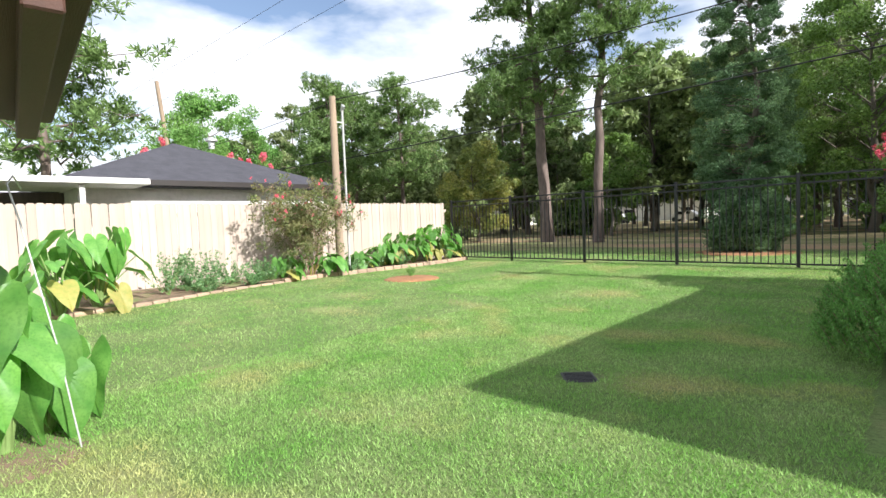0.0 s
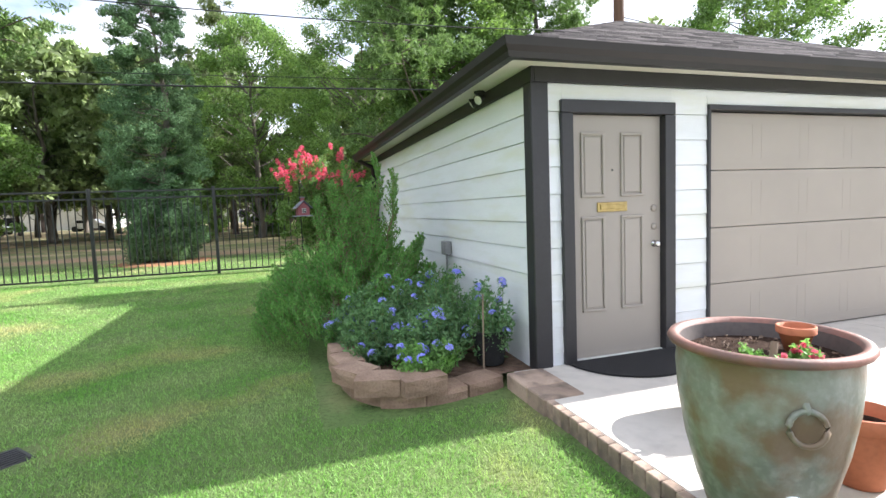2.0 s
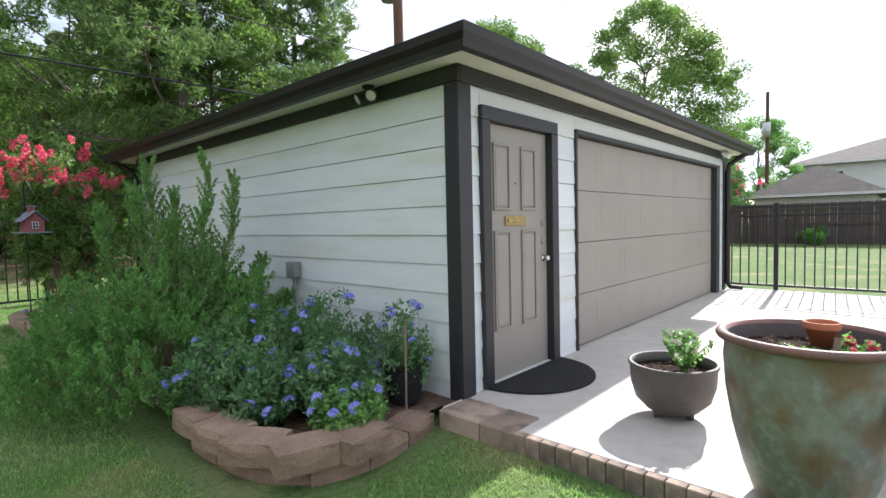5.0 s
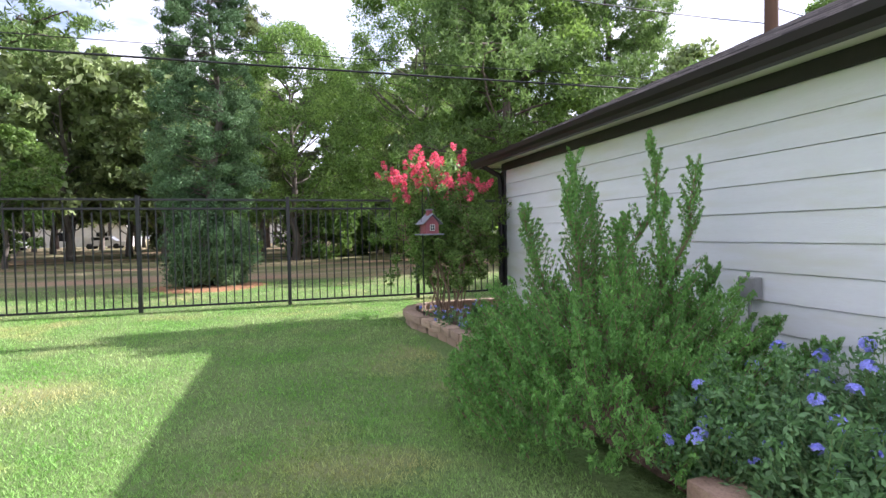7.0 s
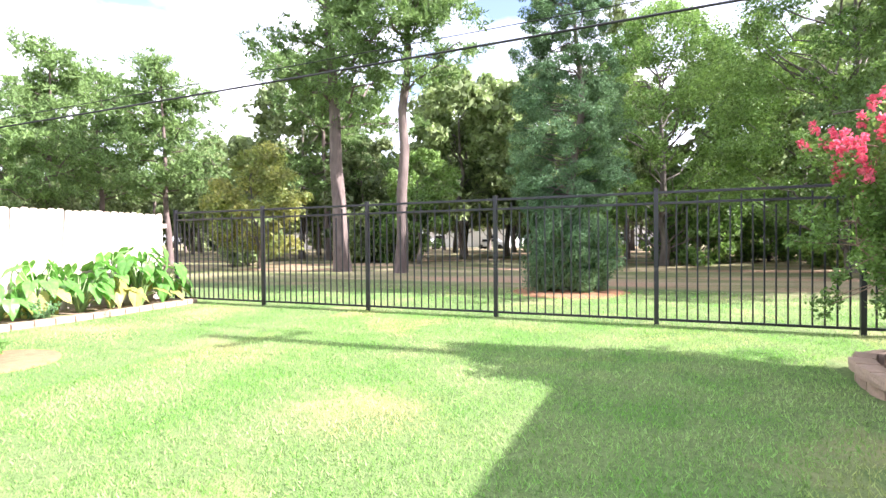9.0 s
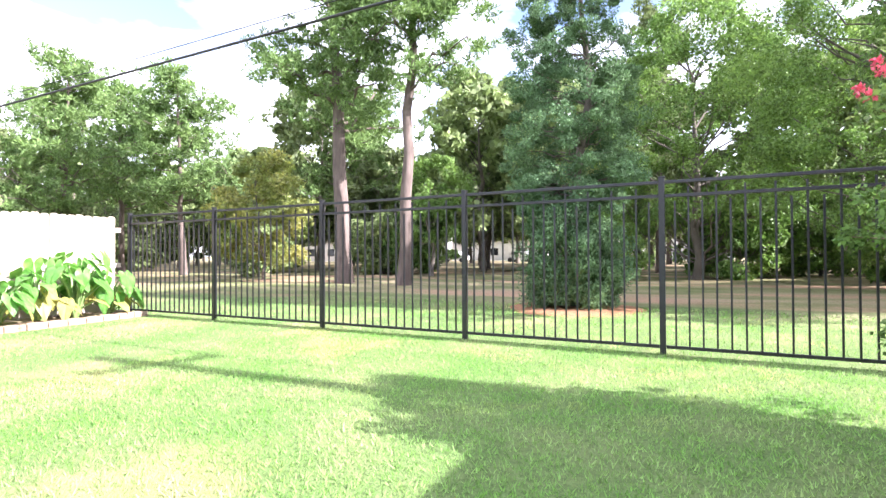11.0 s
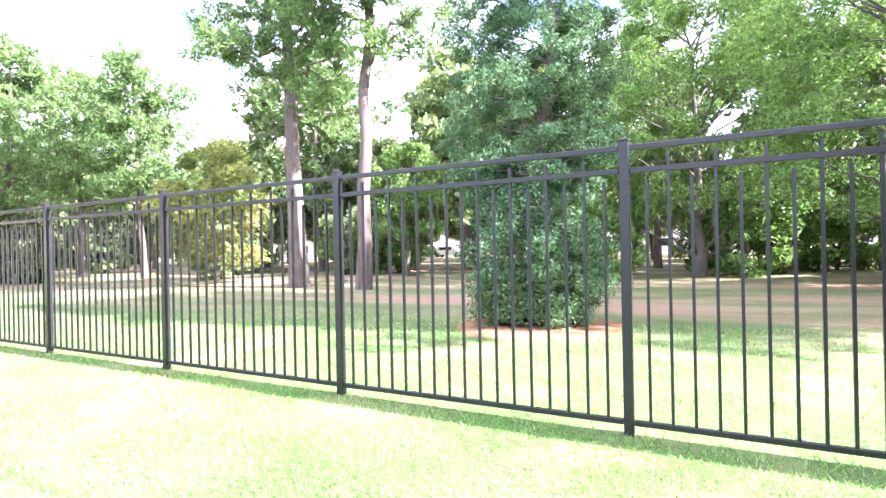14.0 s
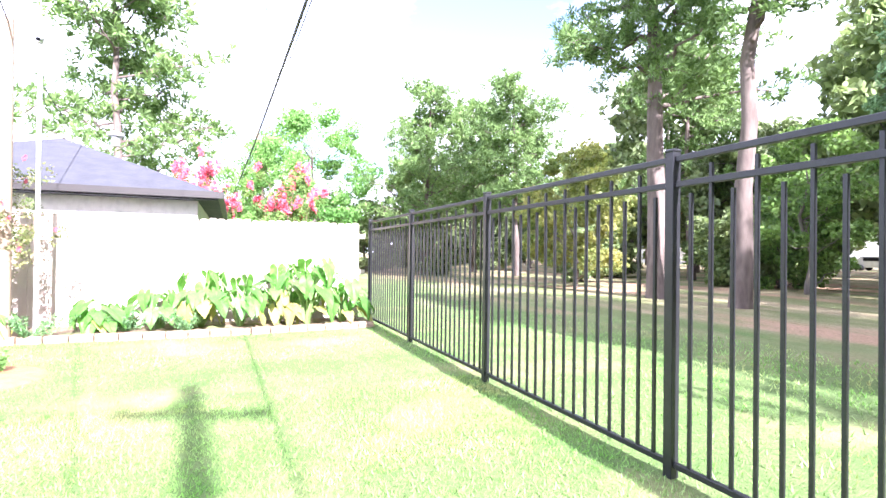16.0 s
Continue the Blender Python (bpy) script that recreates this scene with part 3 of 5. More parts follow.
def build_doors():
    d = thing("door", -0.04, 0, 0, "closed taupe four-panel door with a brass mail slot", "door", kind="structure")
    part("door_leaf", box(0.375, 1.265, 0.02, 0.06, 0.02, 2.043, 0.003), M_TAUPE, d)
    for x0, x1 in ((0.47, 0.695), (0.855, 1.08)):
        for z0, z1 in ((1.37, 1.90), (0.41, 1.21)):
            bm = bmesh.new()
            w = 0.022
            for b in ((x0, x1, z0, z0 + w), (x0, x1, z1 - w, z1), (x0, x0 + w, z0 + w, z1 - w), (x1 - w, x1, z0 + w, z1 - w)):
                box(b[0], b[1], 0.004, 0.021, b[2], b[3], 0.004, bm)
            box(x0 + 0.035, x1 - 0.035, 0.012, 0.021, z0 + 0.035, z1 - 0.035, 0.004, bm)
            part("panel_moulding", bm, M_TAUPE, d)
    bm = box(0.62, 0.915, 0.006, 0.021, 1.245, 1.325, 0.004)
    plate = part("mail_slot", bm, M_BRASS, d, "brass mail slot plate")
    part("flap", box(0.645, 0.89, -0.003, 0.007, 1.268, 1.304, 0.003), M_BRASS, plate)
    for z, r in ((0.95, 0.027), (1.10, 0.02), (1.26, 0.02)):
        bm = lathe([(0, 0), (0.03, 0), (0.03, 0.006), (0.012, 0.01), (0.012, 0.03), (r, 0.04), (r, 0.055), (r * 0.6, 0.065), (0, 0.067)] if z < 1 else [(0, 0), (0.03, 0), (0.028, 0.012), (0, 0.014)], 16)
        bmesh.ops.rotate(bm, verts=bm.verts, cent=(0, 0, 0), matrix=Matrix.Rotation(radians(90), 3, "X"))
        bmesh.ops.translate(bm, verts=bm.verts, vec=(1.195, 0.02, z))
        part("door_knob" if z < 1 else "deadbolt", bm, M_CHROME if z < 1 else M_TAUPE, d, "round chrome door knob" if z < 1 else "", smooth=True)
    part("peephole", box(0.77, 0.782, 0.012, 0.021, 1.585, 1.597), M_DARK, d)
    part("door_sill", box(0.372, 1.268, -0.02, 0.10, 0.002, 0.018, 0.003), M_LENS, d, "pale metal threshold")
    gd = thing("garage_door", 0, 0, 0, "closed wide taupe sectional garage door", "garage door", kind="structure")
    n = 4
    for i in range(n):
        a, b = 0.01 + i * 0.5225, 0.01 + (i + 1) * 0.5225 - 0.006
        sec = part("door_section", box(1.742, 6.597, 0.05, 0.085, a, b, 0.004), M_TAUPE2, gd)
        for k in range(8):
            x0 = 1.742 + 0.07 + k * 0.6
            bm = bmesh.new()
            z0, z1, w = a + 0.09, b - 0.09, 0.012
            for q in ((x0, x0 + 0.5, z0, z0 + w), (x0, x0 + 0.5, z1 - w, z1), (x0, x0 + w, z0 + w, z1 - w), (x0 + 0.5 - w, x0 + 0.5, z0 + w, z1 - w)):
                box(q[0], q[1], 0.0488, 0.051, q[2], q[3], 0, bm)
            part("embossed_panel", bm, M_TAUPE2, sec)


build_doors()


def flood_lamp(x, y, z, face, label):
    t = thing("flood_light", x, y, z, label, "outdoor lamp", "flood lights")
    bm = lathe([(0, 0), (0.05, 0), (0.05, -0.02), (0, -0.025)], 16)
    part("base", bm, M_DARK if face == "x" else M_LENS, t)
    for k, s in enumerate((-1, 1)):
        bm = lathe([(0, 0.09), (0.025, 0.085), (0.03, 0.05), (0.05, 0.01), (0.052, 0.0), (0.046, -0.002), (0, -0.002)], 18)
        m = Matrix.Rotation(radians(s * 38), 3, "X") @ Matrix.Rotation(radians(52), 3, "Y") if face == "x" else Matrix.Rotation(radians(s * 38), 3, "Y") @ Matrix.Rotation(radians(-52), 3, "X")
        bmesh.ops.rotate(bm, verts=bm.verts, cent=(0, 0, 0), matrix=m)
        off = (-0.05, s * 0.085, -0.10) if face == "x" else (s * 0.085, -0.05, -0.10)
        bmesh.ops.translate(bm, verts=bm.verts, vec=off)
        hd = part("lamp_head", bm, M_DARK if face == "x" else M_LENS, t, smooth=True)
        bm = lathe([(0, -0.012), (0.03, -0.009), (0.045, 0.0)], 18)
        bmesh.ops.rotate(bm, verts=bm.verts, cent=(0, 0, 0), matrix=m)
        bmesh.ops.translate(bm, verts=bm.verts, vec=off)
        part("lens", bm, M_LENS, hd, "frosted lamp lens")


flood_lamp(-0.10, 0.85, 2.396, "x", "dark twin flood light under the garage eave")
flood_lamp(6.75, -0.12, 2.396, "y", "white twin flood light over the garage door corner")

mb = thing("junction_box", -0.05, 2.15, 0.84, "small grey electrical box on white siding", "electrical box")
part("box_body", box(-0.05, 0.035, -0.075, 0.075, -0.07, 0.09, 0.008), M_GREYBOX, mb)
sp = Soup()
sp.tube([(-0.005, 0, -0.07), (-0.005, 0, -0.9)], [0.014, 0.014], 8)
obj("conduit", sp.mesh("conduit", True), M_GREYBOX, mb, "thin grey conduit")

s = Soup()
bm = bmesh.new()
ring = [(0.25, -0.02)] + [(0.81 - 0.56 * math.cos(a), -0.02 - 0.56 * math.sin(a)) for a in (math.pi * i / 28 for i in range(1, 28))] + [(1.37, -0.02)]
vs = [bm.verts.new((x, y, 0.004)) for x, y in ring]
top = bmesh.ops.extrude_face_region(bm, geom=[bm.faces.new(vs)])
bmesh.ops.translate(bm, verts=[v for v in top["geom"] if isinstance(v, bmesh.types.BMVert)], vec=(0, 0, 0.014))
bmesh.ops.recalc_face_normals(bm, faces=bm.faces)
part("door_mat", bm, M_RUBBER, None, "black half-round rubber mat before the side door", category="doormat")


# ---- pots on the drive ----
def pot(name, x, y, z, profile, material, rim_from, rim_material, soil_r, soil_z, label, rim_label, soil_label="", n=40):
    t = thing(name, x, y, z, label, "plant pot", "pots on the drive")
    part("pot_body", lathe(profile[:rim_from + 1], n), material, t, smooth=True)
    part("pot_rim", lathe(profile[rim_from:], n), rim_material, t, rim_label, smooth=True)
    bm = lathe([(0, soil_z + 0.012)] + [(soil_r * k / 6, soil_z + 0.012 * random.random()) for k in range(1, 7)], n)
    part("soil", bm, M_SOIL, t, soil_label or "dry crumbly potting soil")
    return t


BIG = pot("glazed_urn", -0.065, -2.06, 0, [(0, 0), (0.19, 0), (0.205, 0.02), (0.25, 0.15), (0.295, 0.33), (0.323, 0.50), (0.333, 0.64), (0.328, 0.70), (0.336, 0.718), (0.358, 0.728), (0.366, 0.742), (0.358, 0.757), (0.34, 0.762), (0.325, 0.758), (0.315, 0.74)],
          M_GLAZE, 8, M_RIMC, 0.30, 0.675, "large weathered green glazed urn on the concrete drive", "worn terracotta rolled rim")
part("inner_wall", lathe([(0.315, 0.74), (0.308, 0.70), (0.30, 0.64)], 40), M_CHAR, BIG, "grey unglazed inside", smooth=True)
for a in (-117, 63):
    bm = bmesh.new()
    s = Soup()
    ringpts = [(0.062 * math.sin(2 * math.pi * i / 18), 0.012, -0.055 + 0.062 * math.cos(2 * math.pi * i / 18)) for i in range(19)]
    s.tube(ringpts, [0.011] * 19, 6)
    s.tube([(0, 0.0, 0.03), (0, 0.014, 0.01), (0, 0.014, -0.006)], [0.016, 0.014, 0.008], 6)
    o = obj("ring_relief", s.mesh("ring_relief", True), M_GLAZE, BIG, "moulded ring handle")
    o.location = (0.322 * math.cos(radians(a)), 0.322 * math.sin(radians(a)), 0.565)
    o.rotation_euler = (radians(8), 0, radians(a - 90))
BOWL = pot("bowl_planter", 0.60, -1.27, 0, [(0, 0.03), (0.11, 0.03), (0.16, 0.055), (0.225, 0.12), (0.255, 0.22), (0.262, 0.33), (0.272, 0.34), (0.272, 0.355), (0.25, 0.355), (0.245, 0.30)],
           M_CHAR, 5, M_CHAR, 0.247, 0.28, "charcoal round bowl planter on small feet", "")
for a in range(3):
    bm = lathe([(0, 0), (0.02, 0), (0.03, 0.05), (0, 0.05)], 10)
    o = part("foot", bm, M_CHAR, BOWL, smooth=True)
    o.location = (0.11 * math.cos(a * 2.1 + 0.4), 0.11 * math.sin(a * 2.1 + 0.4), 0)
TER = pot("terracotta_pot", 0.53, -2.06, 0, [(0, 0), (0.085, 0), (0.095, 0.01), (0.13, 0.27), (0.148, 0.275), (0.15, 0.34), (0.138, 0.345), (0.12, 0.26)],
          M_TERRA, 3, M_TERRA, 0.12, 0.27, "plain orange terracotta pot beside the urn", "")
YEL = pot("ochre_pot", 0.66, -2.43, 0, [(0, 0), (0.10, 0), (0.12, 0.03), (0.16, 0.15), (0.19, 0.27), (0.196, 0.34), (0.212, 0.355), (0.214, 0.375), (0.196, 0.38), (0.182, 0.34), (0.178, 0.28)],
          M_YELLOW, 5, M_YELLOW, 0.179, 0.31, "ochre yellow glazed pot filled with dry soil", "")
TEAL = pot("teal_planter", -0.02, -2.93, 0, [(0, 0), (0.16, 0), (0.2, 0.04), (0.27, 0.17), (0.31, 0.32), (0.325, 0.42), (0.322, 0.455), (0.327, 0.472), (0.342, 0.488), (0.338, 0.503), (0.322, 0.508), (0.308, 0.494)],
           M_TEAL, 8, M_TEALRIM, 0.285, 0.42, "wide glossy teal glazed planter with dry soil", "pale blue glazed rim")
part("inner_wall", lathe([(0.308, 0.494), (0.30, 0.46), (0.285, 0.38)], 40), M_CLAYIN, TEAL, "orange-brown unglazed inside", smooth=True)
SMALL = pot("small_terracotta_pot", 0.075, -2.09, 0.68, [(0, 0), (0.04, 0), (0.062, 0.08), (0.072, 0.082), (0.073, 0.11), (0.066, 0.112), (0.056, 0.06)],
            M_TERRA, 3, M_TERRA, 0.055, 0.06, "small orange terracotta pot standing on the urn's soil", "", n=20)


def chips(name, t, r, z, seed, n=90):
    """Bits of bark and grit lying on the soil of a pot."""
    rng = np.random.default_rng(seed)
    s = Soup()
    a, q = rng.uniform(0, 6.28, n), r * rng.uniform(0, 1, n) ** 0.5
    s.leaves(np.stack([q * np.cos(a), q * np.sin(a), np.full(n, z)], 1), [0.008] * n, 3, 0.011, rng, 0.4, 0.5)
    return obj(name, s.mesh(name), M_LEAFCHIP, t, "pale bits of bark", kind="stuff")


for q in ((BIG, 0.27, 0.690, 1), (TEAL, 0.26, 0.434, 2), (YEL, 0.15, 0.325, 3), (BOWL, 0.21, 0.293, 4)):
    chips("bark_chips", *q)


def sprig(name, x, y, z, label, leaf_mat, n, h, spread, size, seed, flower=None, category="plant"):
    """A small plant: stems with leaves round them."""
    rng = np.random.default_rng(seed)
    t = thing(name, x, y, z, label, category)
    st, lv, fl = Soup(), Soup(), Soup()
    for _ in range(n):
        a, r = rng.uniform(0, 6.28), rng.uniform(0.2, 1) * spread
        hh = h * rng.uniform(0.5, 1)
        pts = [(0.3 * r * k * math.cos(a) * (1 + k * 0.25), 0.3 * r * k * math.sin(a) * (1 + k * 0.25), hh * k / 3) for k in range(4)]
        st.tube(pts, [0.005, 0.004, 0.003, 0.002], 5)
        c = np.array([np.array(pts[0]) + (np.array(pts[3]) - np.array(pts[0])) * f for f in np.linspace(0.25, 1, 7)])
        lv.leaves(c, [size * 1.6] * 7, 7, size, rng, 0.45)
        if flower:
            fl.leaves([pts[3]], [0.02], 10, 0.014, rng, 0.8)
    obj("stem", st.mesh("stem"), M_STALK, t, kind="stuff")
    obj("foliage", lv.mesh("foliage"), leaf_mat, t, kind="stuff")
    if flower:
        obj("blossom", fl.mesh("blossom"), flower, t, kind="stuff")
    return t


sprig("potted_seedlings", 0.66, -1.33, 0.285, "sprouting green plant with pale flowers in the charcoal bowl", M_LIME, 18, 0.24, 0.14, 0.017, 3, M_SOFFIT)
sprig("urn_seedling", -0.06, -2.17, 0.68, "tiny green and red seedlings in the urn", M_LIME, 5, 0.06, 0.07, 0.016, 4, M_PINK)
sprig("urn_groundcover", -0.16, -2.10, 0.68, "patch of low pale green moss in the urn", M_LIME, 18, 0.03, 0.10, 0.008, 5)
s = Soup()
s.tube([(-0.14, -2.16, 0.675), (-0.135, -2.165, 0.765)], [0.014, 0.013], 9)
obj("wooden_peg", s.mesh("wooden_peg", True), M_POLE, None, "short wooden peg standing in the urn soil", "peg")


def build_statue():
    s = bmesh.new()
    for c, r in (((0, -0.06, 0.10), (0.085, 0.12, 0.11)), ((0, -0.01, 0.19), (0.065, 0.085, 0.11)), ((0, 0.05, 0.29), (0.042, 0.05, 0.09)), ((0, 0.065, 0.35), (0.044, 0.05, 0.042)), ((0, 0.10, 0.325), (0.022, 0.035, 0.022)), ((0.045, 0.055, 0.30), (0.012, 0.022, 0.05)), ((-0.045, 0.055, 0.30), (0.012, 0.022, 0.05)), ((0.05, 0.06, 0.06), (0.025, 0.035, 0.07)), ((-0.05, 0.06, 0.06), (0.025, 0.035, 0.07))):
        bmesh.ops.create_uvsphere(s, u_segments=18, v_segments=12, radius=1, matrix=Matrix.Translation(c) @ Matrix.Diagonal((*r, 1)))
    ob = part("animal_statue", s, M_STATUE, None, "blue-grey weathered concrete animal figure beside the urn", smooth=True, category="statue")
    ob.location = (-0.355, -2.50, 0.0)
    ob.scale = (0.88, 0.88, 0.9)
    ob.rotation_euler = (0, 0, radians(50))


build_statue()


# ---- fences ----
def picket_mesh(name, h, w=0.019):
    me = bpy.data.meshes.new(name)
    bm = box(-w / 2, w / 2, -w / 2, w / 2, 0, h)
    bm.to_mesh(me)
    bm.free()
    me.materials.append(M_FENCE)
    return me


def metal_fence(x0, y0, x1, y1, count, z, height, group, label, pickets=17, first=0):
    """Posts and panels along a line; the panels hang between the posts."""
    long_me, short_me = picket_mesh("picket", height - 0.16), picket_mesh("picket", height - 0.16 - 0.16)
    a, b = Vector((x0, y0, 0)), Vector((x1, y1, 0))
    rz = math.atan2(y1 - y0, x1 - x0)
    step = (b - a).length / count
    for i in range(count + 1):
        p = a.lerp(b, i / count)
        post = thing("metal_post", p.x, p.y, z, "square black metal fence post with a flat cap", "fence post", group + " posts")
        post.rotation_euler = (0, 0, rz)
        part("post", box(-0.032, 0.032, -0.032, 0.032, -0.12, height, 0.003), M_FENCE, post)
        part("post_cap", box(-0.036, 0.036, -0.036, 0.036, height, height + 0.018, 0.005), M_FENCE, post)
    for i in range(count):
        p = a.lerp(b, i / count)
        pan = thing("metal_fence", p.x, p.y, z, label, "metal fence", group)
        pan.rotation_euler = (0, 0, rz)
        for zz in (0.075, height - 0.20, height - 0.045):
            part("rail", box(0.036, step - 0.036, -0.018, 0.018, zz - 0.018, zz + 0.018, 0.003), M_FENCE, pan)
        for k in range(pickets):
            x = step * (k + 1) / (pickets + 1)
            q = new("picket", long_me if k % 2 else short_me)
            q.parent = pan
            q.location = (x, 0, 0.057)


metal_fence(-13.10, 8.95, 11.28, 8.95, 10, 0.02, 1.97, "rear metal fence", "black metal picket fence panel before the wooded park")
metal_fence(7.5, 1.70, 7.5, -10.5, 5, 0.0, 1.48, "drive metal fence", "black metal picket fence panel at the edge of the drive")


def wood_picket(w, h, t=0.018):
    bm = poly([(-w / 2, 0, 0), (w / 2, 0, 0), (w / 2, 0, h - 0.03), (w / 2 - 0.03, 0, h), (-w / 2 + 0.03, 0, h), (-w / 2, 0, h - 0.03)], [(0, 1, 2, 3, 4, 5)])
    r = bmesh.ops.extrude_face_region(bm, geom=bm.faces[:])
    bmesh.ops.translate(bm, verts=[v for v in r["geom"] if isinstance(v, bmesh.types.BMVert)], vec=(0, t, 0))
    bmesh.ops.recalc_face_normals(bm, faces=bm.faces)
    me = bpy.data.meshes.new("fence_board")
    bm.to_mesh(me)
    bm.free()
    return me


def wood_fence(x, y0, y1, z, h, m, label, name, rz=90):
    f = thing(name, x, y0, z, label, "wooden fence", kind="structure")
    f.rotation_euler = (0, 0, radians(rz))
    length = y1 - y0
    me = wood_picket(0.138, h)
    me.materials.append(m)
    n = int(length / 0.142)
    for i in range(n):
        q = new("fence_board", me)
        q.parent = f
        q.location = (0.071 + i * 0.142, random.uniform(-0.003, 0.003), random.uniform(-0.012, 0.012))
        q.rotation_euler = (0, radians(random.uniform(-0.4, 0.4)), 0)
    for zz in (0.3, h / 2, h - 0.25):
        part("fence_rail", box(0, length, 0.03, 0.07, zz - 0.045, zz + 0.045), m, f)


wood_fence(-13.28, -6.0, 8.9, 0.02, 1.90, M_CEDAR, "pale weathered dog-eared cedar board fence", "wood_fence")
wood_fence(26.5, -16.0, 12.0, -0.1, 1.95, M_DKFENCE, "dark brown board fence across the neighbouring lawn", "dark_fence")


# ---- utility poles and cables ----
def pole(name, x, y, z, h, r, m, label, lean=(0, 0)):
    t = thing(name, x, y, z, label, "utility pole", "utility poles")
    s = Soup()
    s.tube([(lean[0] * k / 4, lean[1] * k / 4, h * k / 4) for k in range(5)], [r * (1 - 0.06 * k) for k in range(5)], 14)
    s.tube([(lean[0], lean[1], h - 0.01), (lean[0], lean[1], h)], [r * 0.76, 0.001], 14)
    obj("shaft", s.mesh("shaft", True), m, t)
    return t


P1 = pole("utility_pole", 6.4, 7.4, -0.05, 10.3, 0.15, M_DKPOLE, "tall brown wooden utility pole behind the garage")
P1.rotation_euler = (0, 0, radians(-19))
part("crossarm", box(-0.05, 0.05, -0.64, 0.64, 9.62, 9.74, 0.008), M_DKPOLE, P1, "wooden crossarm")
part("transformer", lathe([(0, 7.2), (0.2, 7.2), (0.22, 7.25), (0.22, 7.95), (0.2, 8.0), (0, 8.03)], 20, cx=-0.1, cy=0.34), M_GREYBOX, P1, "grey steel transformer can", smooth=True)
for yy in (-0.58, -0.2, 0.58):
    part("insulator", lathe([(0, 9.74), (0.035, 9.74), (0.045, 9.79), (0.03, 9.83), (0.04, 9.87), (0, 9.89)], 12, cy=yy), M_GREYBOX, P1, smooth=True)
P2 = pole("service_post", -12.08, 3.60, 0.03, 4.45, 0.105, M_POLE, "weathered wooden service post before the board fence")
P3 = thing("conduit_mast", -12.18, 3.95, 0.03, "slim galvanised mast with a weatherhead beside the post", "pipe")
s = Soup()
s.tube([(0, 0, 0), (0, 0, 4.1), (0, 0, 4.2), (0.04, 0.0, 4.28), (0.11, 0, 4.22)], [0.03, 0.03, 0.045, 0.05, 0.03], 10)
obj("mast", s.mesh("mast", True), M_PIPE, P3)
part("standoff", box(-0.02, 0.02, -0.33, 0.0, 3.85, 3.88), M_PIPE, P3)
P4 = pole("utility_pole", -36, 8.5, -0.1, 10.9, 0.16, M_POLE, "distant leaning wooden utility pole with a transformer", (-0.3, -0.9))
part("transformer", lathe([(0, 6.3), (0.22, 6.3), (0.22, 7.0), (0, 7.03)], 16, cx=0.2, cy=-0.3), M_GREYBOX, P4, smooth=True)
P5 = pole("utility_pole", 40, 5.0, -0.1, 10.2, 0.14, M_DKPOLE, "distant dark utility pole beyond the board fence")
part("transformer", lathe([(0, 7.0), (0.25, 7.0), (0.25, 8.0), (0, 8.03)], 16, cx=-0.3), M_PIPE, P5, smooth=True)
P6 = pole("utility_pole", 33, 6.9, -0.1, 5.3, 0.14, M_POLE, "short grey wooden pole behind the board fence")
wire("overhead_cable", [(6.3, 7.55, 4.10), (-15.6, 6.85, 3.62), (-75, 5.0, 4.6)], 0.016, "thick black overhead cable slung from the utility pole", 0.06)
wire("overhead_cable", [(6.3, 7.6, 4.32), (-15.6, 7.0, 3.85), (-75, 5.3, 5.0)], 0.006, "thin black overhead cable above the thick one", 0.05)
wire("overhead_cable", [(6.59, 7.95, 9.88), (-80, 6.2, 9.3)], 0.007, "thin black overhead cable high between two poles", 0.5)
wire("overhead_cable", [(6.21, 6.85, 9.88), (-80, 3.2, 9.3)], 0.007, "thin black overhead cable high between two poles", 0.5)
wire("overhead_cable", [(6.35, 7.5, 5.6), (-12.1, 3.62, 4.4)], 0.010, "black service cable down to the wooden post", 0.35)
wire("overhead_cable", [(-12.1, 3.62, 4.35), (-24, 2.4, 3.9)], 0.008, "black service cable from the post to the neighbouring house", 0.15)
wire("overhead_cable", [(6.5, 7.4, 9.6), (40, 5, 9.6)], 0.008, "thin pale overhead cable running beyond the drive", 0.6)
wire("overhead_cable", [(6.5, 7.4, 5.9), (33, 6.9, 4.9)], 0.012, "black overhead cable running beyond the drive", 0.6)


